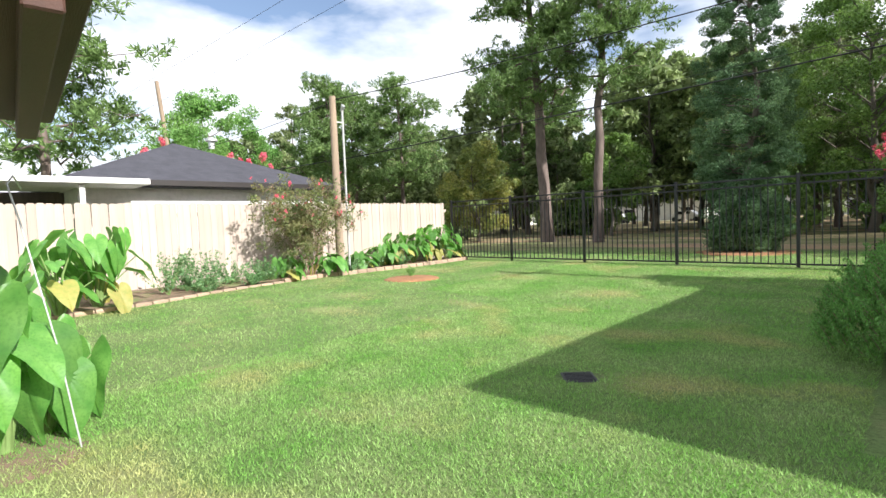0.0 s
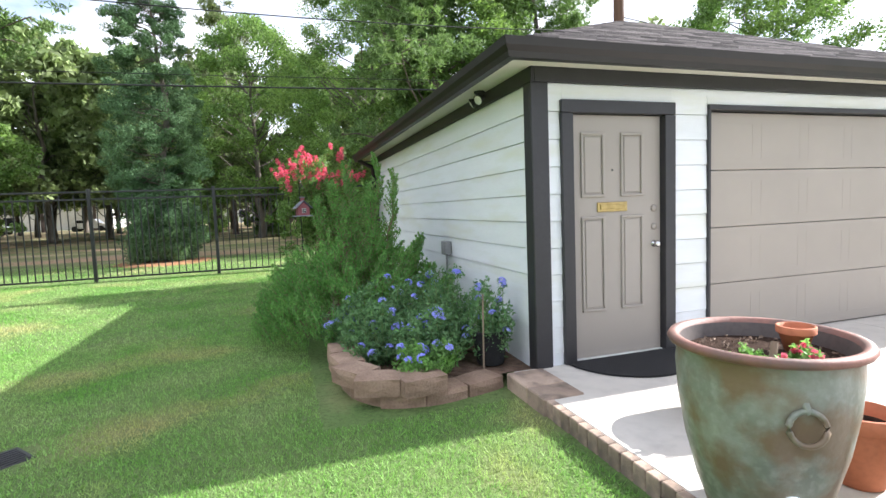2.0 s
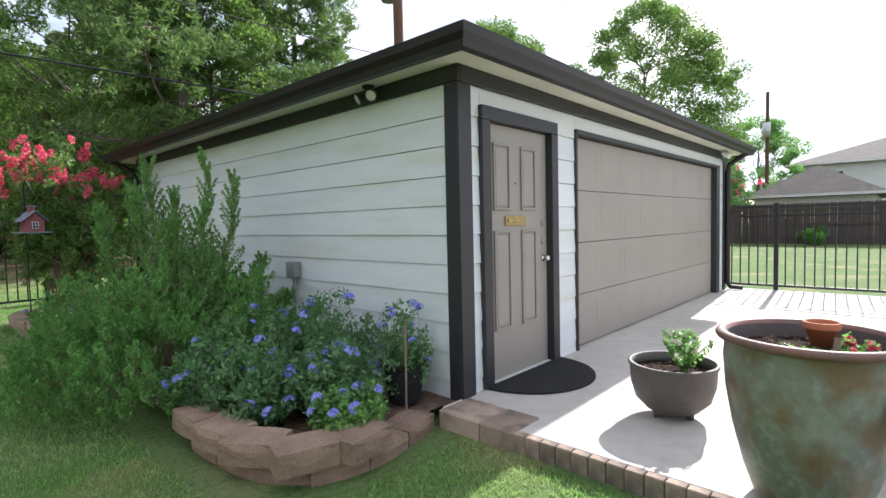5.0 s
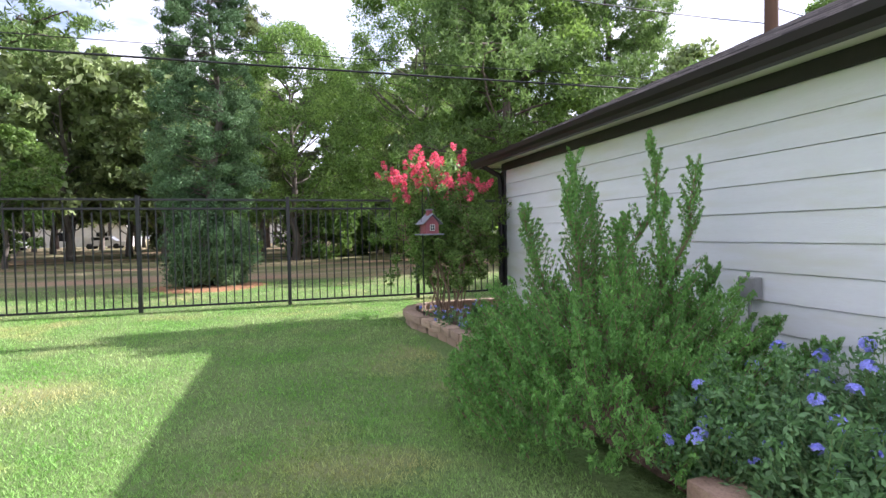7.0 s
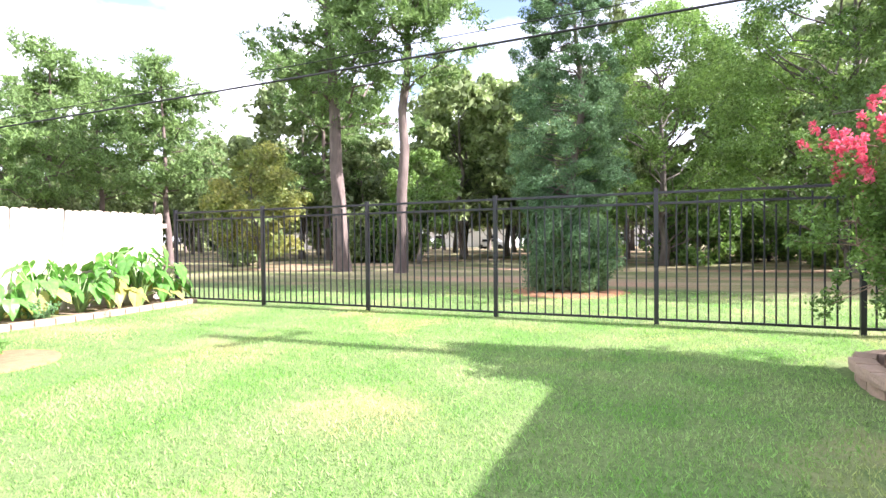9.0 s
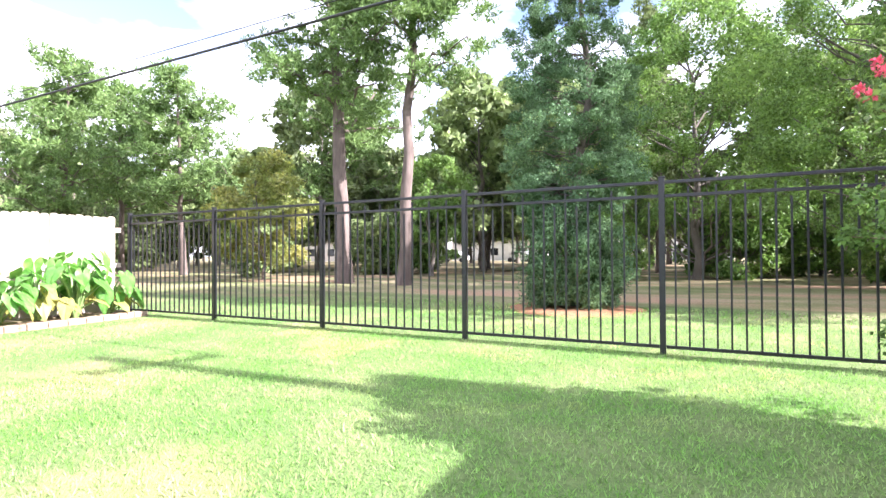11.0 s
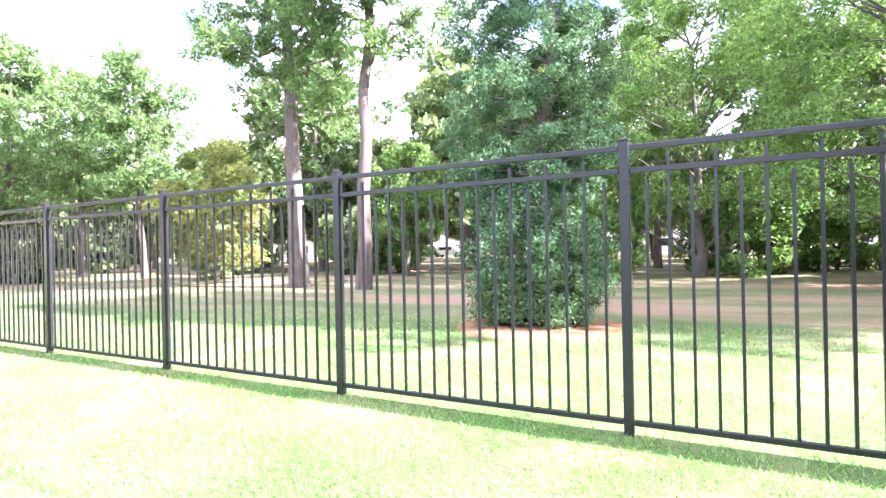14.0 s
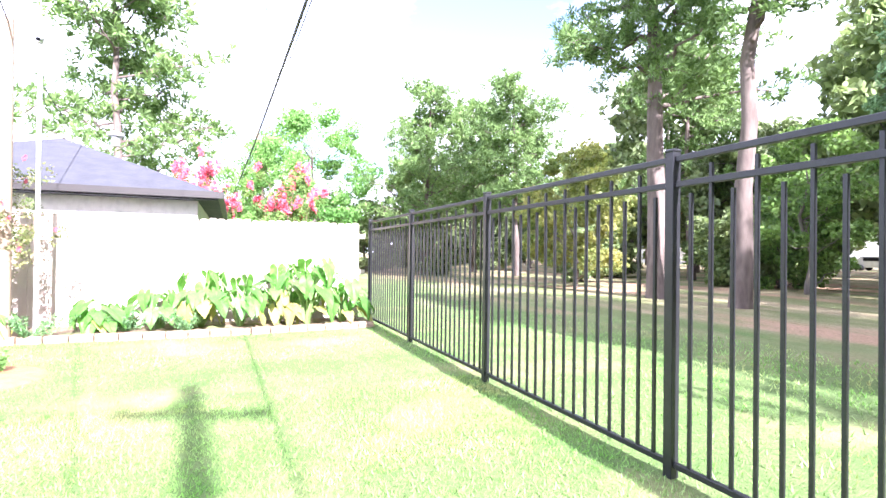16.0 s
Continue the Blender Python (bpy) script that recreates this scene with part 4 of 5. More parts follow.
# ---- neighbouring houses ----
def hip_house(name, x0, x1, y0, y1, z0, wall_h, tan, eave, wall_m, roof_m, label, windows=(), ridge_axis="x"):
    h = thing(name, (x0 + x1) / 2, (y0 + y1) / 2, z0, label, "house", "neighbouring houses")
    lx, ly = (x1 - x0) / 2, (y1 - y0) / 2
    part("wall", box(-lx, lx, -ly, ly, -0.3, wall_h), wall_m, h)
    ex, ey = lx + eave, ly + eave
    k = min(ex, ey)
    rx, ry = ex - k, ey - k
    zt = wall_h + k * tan
    e = 0.003
    v = [(-ex, -ey, wall_h + e), (ex, -ey, wall_h + e), (ex, ey, wall_h + e), (-ex, ey, wall_h + e)]
    top = [(-rx - e, -ry - e, zt), (rx + e, -ry - e, zt), (rx + e, ry + e, zt), (-rx - e, ry + e, zt)]
    v2 = [(a, b, c + 0.16) for a, b, c in v]
    bm = poly(v + v2 + [(a, b, c + 0.16) for a, b, c in top], [(3, 2, 1, 0), (4, 5, 9, 8), (5, 6, 10, 9), (6, 7, 11, 10), (7, 4, 8, 11), (8, 9, 10, 11), (0, 1, 5, 4), (1, 2, 6, 5), (2, 3, 7, 6), (3, 0, 4, 7)])
    part("roof", bm, roof_m, h)
    bm = bmesh.new()
    g = 0.12
    for b in ((-ex - g, ex + g, -ey - g, -ey - 0.004), (-ex - g, ex + g, ey + 0.004, ey + g), (-ex - g, -ex - 0.004, -ey, ey), (ex + 0.004, ex + g, -ey, ey)):
        box(*b, wall_h + 0.03, wall_h + 0.17, 0, bm)
    part("gutter", bm, M_GUTTER if roof_m is M_SHINGLE2 else M_STUCCO, h)
    for i, (side, c, z, w, hh) in enumerate(windows):
        bm = box(-0.04, 0.0, c - w / 2, c + w / 2, z, z + hh) if side == "x" else box(c - w / 2, c + w / 2, -0.04, 0, z, z + hh)
        o = part("window", bm, M_GLASS, h)
        o.location = (-lx if side == "x" else 0, 0 if side == "x" else -ly, 0)
    return h


H1 = hip_house("house", -24.5, -15.9, -1.0, 5.75, 0.0, 2.45, 0.42, 0.42, M_STUCCO, M_SHINGLE2, "white neighbouring outbuilding with a dark grey hip roof")
part("roof_vent", lathe([(0.1, 4.1), (0.1, 4.35), (0.2, 4.36), (0.2, 4.44), (0, 4.5)], 14, cx=1.0, cy=1.2), M_PIPE, H1)
H2 = hip_house("house", 31, 40, -1.3, 4.0, -0.1, 2.35, 0.55, 0.5, M_STUCCO, M_SHINGLE3, "neighbouring brown-roofed single-storey house")
H4 = hip_house("house", 34, 44, -14, -4.2, -0.1, 2.35, 0.42, 0.5, M_STUCCO, M_SHINGLE3, "another brown-roofed neighbouring house")
H3 = hip_house("house", 50, 62, -14, 4.8, -0.1, 5.5, 0.36, 0.5, M_STUCCO, M_SHINGLE3, "two-storey pale neighbouring house with a brown roof", (("x", 6.6, 4.2, 1.2, 0.7),))
part("roof_vent", lathe([(0.25, 7.2), (0.25, 8.0), (0.35, 8.0), (0.35, 8.25), (0, 8.3)], 14, cx=-1.0, cy=3.0), M_DARK, H3)
CP = thing("carport", -15.6, -4.2, 0.0, "flat white metal patio cover beyond the board fence", "patio cover")
part("cover", box(-1.6, 1.1, -6, 4.35, 2.42, 2.55, 0.01), M_STUCCO, CP)
for yy in (3.05, 0.2):
    part("cover_post", box(0.85, 0.95, yy - 0.05, yy + 0.05, -0.05, 2.42), M_STUCCO, CP)
# added dark panel, standing in for the shade beneath the cover
part("back_wall", box(-1.9, -1.7, -6, 3.2, -0.05, 2.4), M_DKFENCE, CP)

# patio roof of the viewer's own house
PR = thing("patio_roof", -5.2, -3.15, 0, "dark brown stained timber patio roof corner", "patio roof", kind="structure")
PR.rotation_euler = (0, 0, radians(-6.5))
part("roof_deck", box(-2.05, 1.3, -3.5, 0.06, 2.30, 2.44, 0.01), M_BEAM, PR)
part("beam", box(-2.0, 1.25, -0.20, -0.06, 2.14, 2.295, 0.01), M_BEAM, PR)
part("roof_post", box(-2.0, -1.88, -3.4, -3.28, -0.2, 2.175, 0.008), M_BEAM, PR)
part("roof_post", box(1.1, 1.22, -3.4, -3.28, -0.2, 2.175, 0.008), M_BEAM, PR)


# ---- trees ----
def bent(rng, p0, p1, k=6, wob=0.06):
    p0, p1 = np.array(p0, float), np.array(p1, float)
    L = np.linalg.norm(p1 - p0)
    t = np.linspace(0, 1, k)[:, None]
    w = rng.normal(size=(k, 3)) * wob * L
    w[0] = w[-1] = 0
    return p0 + (p1 - p0) * t + w * np.sin(np.pi * t)


def pine_mesh(seed, h, r, first=0.45, limbs=22, reach=3.2, each=60, size=0.16, dense=3, lean=(0, 0), puff=0.6):
    rng = np.random.default_rng(seed)
    w, lv = Soup(), Soup()
    k = 12
    tr = bent(rng, (0, 0, -0.2), (lean[0], lean[1], h), k, 0.0035)
    w.tube(tr, [r * 1.25] + [r * (1 - 0.80 * i / (k - 1)) for i in range(1, k)], 12)
    for i in range(limbs):
        f = first + (1 - first) * (i + rng.uniform(0, 0.8)) / limbs
        base = tr[0] + (tr[-1] - tr[0]) * f
        base = np.array([np.interp(f, np.linspace(0, 1, k), tr[:, j]) for j in range(3)])
        a = rng.uniform(0, 6.28)
        L = reach * (1.0 - 0.65 * ((f - first) / (1 - first)) ** 1.5) * rng.uniform(0.55, 1.1)
        end = base + np.array([math.cos(a) * L, math.sin(a) * L, L * rng.uniform(0.05, 0.5)])
        pl = bent(rng, base, end, 6, 0.06)
        w.tube(pl, np.linspace(r * 0.30 * (1.1 - f * 0.6), 0.015, 6), 6)
        cs, rs = [], []
        for j in range(dense):
            q = pl[2 + (j * 3) // dense] if j else pl[5]
            tip = q + rng.normal(size=3) * np.array([0.5, 0.5, 0.22]) * L * 0.28
            w.tube([q, (q + tip) / 2 + [0, 0, 0.05], tip], [0.02, 0.014, 0.008], 4)
            for _ in range(3):
                cs.append(tip + rng.normal(size=3) * np.array([0.7, 0.7, 0.3]) * puff)
                rs.append(rng.uniform(0.5, 1.0) * puff)
        lv.tufts(cs, rs, max(4, each // 12), size * 1.75, rng)
    return w.mesh("trunk", True), lv.mesh("crown")


def broad_mesh(seed, h, r, crown_lo, cr, clumps=70, each=120, size=0.11, cone=0.0, slim=0.55, small=1.0):
    """A broad crown of clumps round an ellipsoid, or a cone where cone is 1."""
    rng = np.random.default_rng(seed)
    w, lv = Soup(), Soup()
    top = np.array([rng.uniform(-0.3, 0.3), rng.uniform(-0.3, 0.3), h * (0.95 if cone else 0.75)])
    tr = bent(rng, (0, 0, -0.2), top, 9, 0.02)
    w.tube(tr, [r * 1.3] + list(np.linspace(r, r * 0.2, 8)), 11)
    cs, rs = [], []
    for i in range(clumps):
        f = rng.uniform(0, 1) ** (1.0 + 0.35 * cone)
        z = crown_lo + (h - crown_lo) * f
        wide = min(1.0, 0.46 + 1.35 * f) * (1 - f) ** 0.42 * (0.85 + 0.3 * rng.uniform()) if cone else math.sqrt(max(0.02, 1 - (2 * f - 0.85) ** 2 / 1.35))
        a = rng.uniform(0, 6.28)
        wide *= 1 + 0.18 * math.sin(a * 3 + seed)
        rad = cr * wide * (rng.uniform(0.25, 1.0) ** 0.45)
        c = np.array([rad * math.cos(a), rad * math.sin(a), z])
        cs.append(c)
        rs.append(small * cr * rng.uniform(0.14, 0.32) * (1 - 0.35 * f * cone))
        if i % (5 if cone else 6) == 0:
            t0 = max(0.05, min(0.9, (z - (0.6 if cone else 1.6) * rad * 0.5) / h))
            b = np.array([np.interp(t0 * h, tr[:, 2], tr[:, j]) for j in range(3)])
            w.tube(bent(rng, b, c, 5, 0.06), np.linspace(max(0.02, r * (0.16 if cone else 0.22)), 0.01, 5), 5)
    lv.leaves(cs, rs, each, size, rng, slim, 0.75)
    return w.mesh("trunk", True), lv.mesh("crown")


def tree(name, meshes, x, y, z, bark, leaf, label, category="tree", group="trees", rz=0, scale=1.0):
    t = thing(name, x, y, z, label, category, group)
    t.rotation_euler = (0, 0, radians(rz))
    t.scale = (scale,) * 3
    obj("trunk", meshes[0], bark, t)
    obj("crown", meshes[1], leaf, t, kind="stuff")
    return t


def gzp(y):
    return 0.012 + 0.0025 * min(40, max(0, y - 10))


pA = pine_mesh(11, 17, 0.33, 0.36, 34, 3.8, 100, 0.145, 5, (-1.2, 0.5), 0.72)
pB = pine_mesh(12, 18, 0.24, 0.40, 30, 2.9, 100, 0.14, 4, (0.5, 0.3), 0.68)
pC = pine_mesh(13, 13.5, 0.22, 0.28, 30, 3.9, 50, 0.20, 5, (0.4, 0), 0.85)
pE = pine_mesh(15, 14.5, 0.22, 0.26, 36, 3.8, 120, 0.12, 5, (0.3, 0.2), 0.75)
pD = pine_mesh(14, 12, 0.20, 0.34, 26, 3.7, 48, 0.20, 5, (-0.5, 0.2), 0.85)
tree("pine_tree", pA, -15.25, 18.6, 0.02, M_BARK, M_PINE, "tall pine with a stout leaning trunk and high needles")
tree("pine_tree", pB, -12.5, 18.5, 0.02, M_BARK, M_PINE, "tall slender pine with reddish bark")
cedar = broad_mesh(21, 9.0, 0.11, 0.15, 1.6, 760, 290, 0.033, 1.0, 0.35, small=0.68)
tree("juniper_tree", cedar, -5.3, 13.3, 0.02, M_BARK2, M_CEDARL, "dense dark conical juniper behind the metal fence")
oakA = broad_mesh(22, 12.5, 0.22, 1.9, 4.6, 360, 330, 0.052, small=0.56)
oakB = broad_mesh(23, 11.5, 0.20, 2.0, 4.2, 290, 280, 0.062, small=0.62)
oakC = broad_mesh(24, 9.0, 0.18, 1.4, 3.2, 130, 260, 0.078, small=0.80)
tree("oak_tree", oakA, 2.9, 22.0, 0.03, M_BARK2, M_OAK, "large spreading leafy oak at the edge of the park")
tree("oak_tree", oakB, 6.6, 19.0, 0.03, M_BARK2, M_OAK, "leafy green oak beyond the metal fence", rz=70)
tree("oak_tree", oakB, -3.0, 26.5, 0.04, M_BARK2, M_OAK, "leafy dark oak further in the park", rz=200)
tree("pine_tree", pE, 4.2, 15.8, 0.03, M_BARK, M_PINE, "tall pine above the garage roof", rz=40)
tree("pine_tree", pE, 9.8, 17.5, 0.03, M_BARK, M_PINE, "tall pine above the garage roof", rz=140)
tree("young_tree", broad_mesh(25, 5.6, 0.08, 0.9, 2.2, 80, 190, 0.09), -20.5, 19.5, 0.03, M_BARK2, M_AUTUMN, "small tree with yellowing leaves", group="small trees")
tree("young_tree", broad_mesh(26, 6.0, 0.10, 1.0, 1.9, 60, 170, 0.09), -14.8, 25.0, 0.03, M_BARK2, M_OAK, "small dense green tree behind the pines", group="small trees")
tree("pine_tree", pD, -36, 22.5, 0.03, M_BARK, M_PINE, "pine with a bare lower trunk and open crown", rz=20)
tree("pine_tree", pD, -30, 22.5, 0.03, M_BARK, M_PINE, "pine with an open, sunlit crown", rz=120, scale=0.95)
tree("pine_tree", pC, -24, 30, 0.03, M_BARK, M_PINE, "pine with layered needle clumps", rz=220)
tree("pine_tree", pC, -33, 17.5, 0.03, M_BARK, M_PINE, "pine with a sunlit layered crown beyond the houses", rz=75, scale=0.85)
tree("pine_tree", pC, -33, 1.3, 0.0, M_BARK, M_PINE, "tall pine behind the white patio cover", rz=300, scale=1.25)
tree("oak_tree", oakC, -38, 11.4, 0.0, M_BARK2, M_LIME, "round bright green tree beyond the neighbouring roof", scale=1.2)
tree("oak_tree", oakC, -34, 8.5, 0.0, M_BARK2, M_LIME, "sunlit leafy tree beyond the board fence", rz=90, scale=0.85)
tree("oak_tree", oakC, -27, -9.5, 0.0, M_BARK2, M_OAK, "leafy dark tree behind the white patio cover", rz=160, scale=0.8)
tree("oak_tree", oakB, 14.5, 10.5, 0.0, M_BARK2, M_OAK, "broad open oak behind the garage", rz=30, scale=0.8)
tree("oak_tree", oakB, 24.5, 7.8, 0.0, M_BARK2, M_OAK, "broad dark oak beyond the drive", rz=130, scale=1.05)
tree("oak_tree", oakC, 45, 6.5, 0.0, M_BARK2, M_OAK, "round tree behind the neighbouring houses", rz=10)
tree("oak_tree", oakC, 31, 8.0, 0.0, M_BARK2, M_LIME, "leafy green tree at the corner of the board fence", rz=250, scale=0.6)

# flowering shrubs over the board fence
def flowering(name, x, y, z, h, crown_lo, cr, seed, label, stems=7, clumps=55, each=110, size=0.035, blooms=30, bloom_size=0.02, top=0.55, leaf=M_OAK):
    rng = np.random.default_rng(seed)
    t = thing(name, x, y, z, label, "flowering shrub", "flowering shrubs")
    w, lv = Soup(), Soup()
    cs, rs, tips = [], [], []
    for i in range(stems):
        a = 6.28 * i / stems + rng.uniform(-0.4, 0.4)
        R = cr * rng.uniform(0.35, 0.95)
        tip = np.array([R * math.cos(a), R * math.sin(a), h * rng.uniform(0.7, 0.98)])
        pl = bent(rng, (0.12 * math.cos(a), 0.12 * math.sin(a), -0.05), tip, 7, 0.05)
        w.tube(pl, np.linspace(0.014, 0.005, 7) * (h / 2.6), 6)
        tips.append(tip)
        for q in pl[3:]:
            for _ in range(max(1, clumps // stems // 4)):
                c = q + rng.normal(size=3) * [cr * 0.28, cr * 0.28, h * 0.08]
                if c[2] > crown_lo:
                    cs.append(c)
                    rs.append(rng.uniform(0.07, 0.13) * cr * 1.6)
                    w.tube([q, c], [0.006, 0.003], 4)
    lv.leaves(cs, rs, each, size, rng, 0.5)
    obj("stem", w.mesh("stem", True), M_TWIG, t, kind="stuff")
    obj("foliage", lv.mesh("foliage"), leaf, t, kind="stuff")
    cs = np.array(cs)
    hi = cs[cs[:, 2] > h * top]
    meshes = []
    for k in range(4):
        s = Soup()
        s.leaves(np.array([[0, 0, 0], [0, 0, 1.6], [0, 0, -1.2]]) * bloom_size * 2, [bloom_size * 3.2, bloom_size * 2.2, bloom_size * 2.6], 26, bloom_size, rng, 0.8)
        meshes.append(s.mesh("flower_cluster"))
    for k in range(blooms):
        q = hi[rng.integers(len(hi))] + rng.normal(size=3) * [cr * 0.1, cr * 0.1, h * 0.04]
        o = obj("blossom", meshes[k % 4], M_PINK, t)
        o.location = q + np.array([0, 0, h * 0.05])
        o.rotation_euler = (rng.uniform(-0.6, 0.6), rng.uniform(-0.6, 0.6), rng.uniform(0, 6))
    return t


flowering("crape_myrtle", -1.02, 6.62, 0.0, 2.22, 0.42, 0.74, 31, "slender crape myrtle with bright pink blooms by the garage corner", 17, 360, 110, 0.026, 120, 0.0165, 0.80)
flowering("crape_myrtle", -12.2, 2.75, 0.1, 2.25, 0.3, 1.0, 32, "sparse crape myrtle with faded blooms before the board fence", 11, 260, 70, 0.028, 46, 0.009, 0.55, M_BRONZE)
flowering("crape_myrtle", -27.5, 9.0, 0, 4.6, 1.2, 1.7, 33, "large crape myrtle covered in red blooms beyond the fence", 9, 90, 120, 0.07, 60, 0.05, 0.6, M_OAK)
flowering("crape_myrtle", -28, 5.2, 0, 4.8, 1.2, 1.6, 34, "large crape myrtle with red blooms behind the grey roof", 9, 90, 120, 0.07, 100, 0.05, 0.6, M_OAK)
flowering("crape_myrtle", 28.6, 5.2, 0, 3.6, 1.0, 1.5, 35, "crape myrtle with faded pink blooms by the board fence", 8, 80, 110, 0.06, 16, 0.04, 0.6, M_PLUMB)


# ---- far woods and what stands beyond ----
def build_woods():
    far_a = pine_mesh(41, 16, 0.2, 0.30, 20, 3.0, 60, 0.21, 3)
    far_b = broad_mesh(42, 11, 0.2, 2.4, 3.6, 80, 130, 0.21)
    far_c = broad_mesh(43, 8, 0.14, 1.0, 2.8, 60, 120, 0.20)
    far_d = broad_mesh(44, 13, 0.22, 3.2, 3.4, 80, 130, 0.21)
    rng = random.Random(5)
    k = 0
    for row, (y, step) in enumerate(((31, 6.5), (38, 6.0), (47, 5.5), (58, 6.0), (72, 6.5))):
        x = -70 - row * 6
        while x < 42 + row * 6:
            m = rng.choice((far_a, far_b, far_b, far_c, far_d))
            xx, yy = x + rng.uniform(-2, 2), y + rng.uniform(-3, 3)
            tree("woodland_tree", m, xx, yy, 0.05, M_BARK2 if m is not far_a else M_BARK, M_FARLEAF, "dark tall tree in the park woodland", group="woodland trees", rz=rng.uniform(0, 360), scale=rng.uniform(0.8, 1.2))
            x += step * rng.uniform(0.7, 1.3)
            k += 1


build_woods()
hedge = broad_mesh(45, 4.2, 0.1, 0.3, 2.2, 60, 130, 0.15)
for k, (x, y, sc) in enumerate(((-33, 18, 0.9), (-38, 15, 1.1), (-44, 20, 1.2), (-47, 13, 1.1), (-40, 26, 1.2), (-52, 25, 1.4), (-58, 16, 1.5), (-50, 8, 1.3), (-60, 33, 1.6), (-28, 27, 0.9), (-19, 27, 0.8), (-24, 22.5, 0.7), *[(-75 + 11 * i + 3 * (i % 3), 44 + 9 * (i % 4), 0.9 + 0.15 * (i % 3)) for i in range(14)])):
    tree("bushy_tree", hedge, x, y, 0.0, M_BARK2, M_OAK if k % 2 else M_FARLEAF, "low bushy tree at the edge of the park", group="bushy trees", rz=k * 47, scale=sc)

under = broad_mesh(46, 3.4, 0.07, 0.25, 1.9, 90, 130, 0.09)
for k, (x, y, sc) in enumerate(((-6.5, 24, 0.8), (-1.5, 28, 1.2), (3.5, 25, 0.9), (7.5, 27, 1.2), (11, 22, 1.0), (14, 26, 1.3), (2.0, 31, 1.1), (-17.5, 27.5, 1.0), (18, 20, 1.2))):
    tree("bushy_tree", under, x, y, 0.03, M_BARK2, M_OAK, "low dark bushy tree under the park trees", group="bushy trees", rz=k * 61, scale=sc)

for x, y, w, h in ((-34, 84, 16, 3.6), (-8, 90, 20, 4), (22, 92, 18, 3.8), (-62, 70, 14, 3.6)):
    hip_house("far_building", x - w / 2, x + w / 2, y, y + 10, 0, h, 0.3, 0.5, M_FAR, M_SHINGLE2, "pale low building seen far through the trees", tuple(("y", c, 1.0, 1.4, 1.2) for c in (-w * 0.3, 0, w * 0.3)))


def car(x, y, rz, m, label):
    t = thing("parked_car", x, y, 0.1, label, "car", "cars beyond the park")
    t.rotation_euler = (0, 0, radians(rz))
    bm = bmesh.new()
    side = [(-2.2, 0.35), (2.2, 0.35), (2.25, 0.8), (1.3, 0.95), (0.7, 1.45), (-1.3, 1.45), (-1.9, 0.98), (-2.25, 0.9)]
    vs = [bm.verts.new((a, -0.85, b)) for a, b in side]
    f = bm.faces.new(vs)
    r = bmesh.ops.extrude_face_region(bm, geom=[f])
    bmesh.ops.translate(bm, verts=[v for v in r["geom"] if isinstance(v, bmesh.types.BMVert)], vec=(0, 1.7, 0))
    bmesh.ops.recalc_face_normals(bm, faces=bm.faces)
    part("body", bm, m, t)
    for a in (-1.35, 1.35):
        for s in (-0.86, 0.86):
            bm = lathe([(0, -0.1), (0.3, -0.1), (0.32, -0.08), (0.32, 0.08), (0.3, 0.1), (0, 0.1)], 16)
            bmesh.ops.rotate(bm, verts=bm.verts, cent=(0, 0, 0), matrix=Matrix.Rotation(radians(90), 3, "X"))
            bmesh.ops.translate(bm, verts=bm.verts, vec=(a, s, 0.32))
            part("wheel", bm, M_RUBBER, t, smooth=True)
    bm = box(-1.15, 0.6, -0.86, 0.86, 1.0, 1.35)
    part("side_window", bm, M_GLASS, t)


car(-33, 66, 5, M_CARW, "white car parked far beyond the trees")
car(-24, 68, 0, M_CARW, "silver car parked far beyond the trees")
car(-2, 70, 3, M_CARW, "pale car parked far beyond the trees")


# ---- beds, edging, shrubs ----
def stone_mesh(w, d, h, seed, m):
    rng = random.Random(seed)
    bm = box(-w / 2, w / 2, 0, d, 0, h)
    bmesh.ops.subdivide_edges(bm, edges=bm.edges[:], cuts=2, use_grid_fill=True)
    for v in bm.verts:
        edge = (abs(v.co.x) > w / 2 - 1e-4) + (v.co.y < 1e-4) + (v.co.z > h - 1e-4)
        if edge >= 2:
            v.co.x *= 0.965
            v.co.y += 0.012 if v.co.y < 1e-4 else 0
            v.co.z -= 0.008 if v.co.z > h - 1e-4 else 0
        if v.co.y < 0.02:
            v.co.y += rng.uniform(-0.005, 0.006)
    me = bpy.data.meshes.new("stone")
    bm.to_mesh(me)
    bm.free()
    me.materials.append(m)
    return me


def along(path, step):
    """Points each step along a polyline, with the direction there."""
    out, carry = [], step / 2
    for a, b in zip(path, path[1:]):
        a, b = Vector((*a, 0)), Vector((*b, 0))
        L = (b - a).length
        d = (b - a) / L
        while carry < L:
            p = a + d * carry
            out.append((p.x, p.y, math.atan2(d.y, d.x)))
            carry += step
        carry -= L
    return out


def smooth_path(pts, n=8):
    """A Catmull-Rom curve through the points."""
    P = [np.array(p, float) for p in pts]
    P = [2 * P[0] - P[1]] + P + [2 * P[-1] - P[-2]]
    out = []
    for i in range(1, len(P) - 2):
        for k in range(n):
            t = k / n
            out.append(tuple(0.5 * (2 * P[i] + (P[i + 1] - P[i - 1]) * t + (2 * P[i - 1] - 5 * P[i] + 4 * P[i + 1] - P[i + 2]) * t * t + (3 * P[i] - P[i - 1] - 3 * P[i + 1] + P[i + 2]) * t ** 3)))
    return out + [tuple(P[-2])]


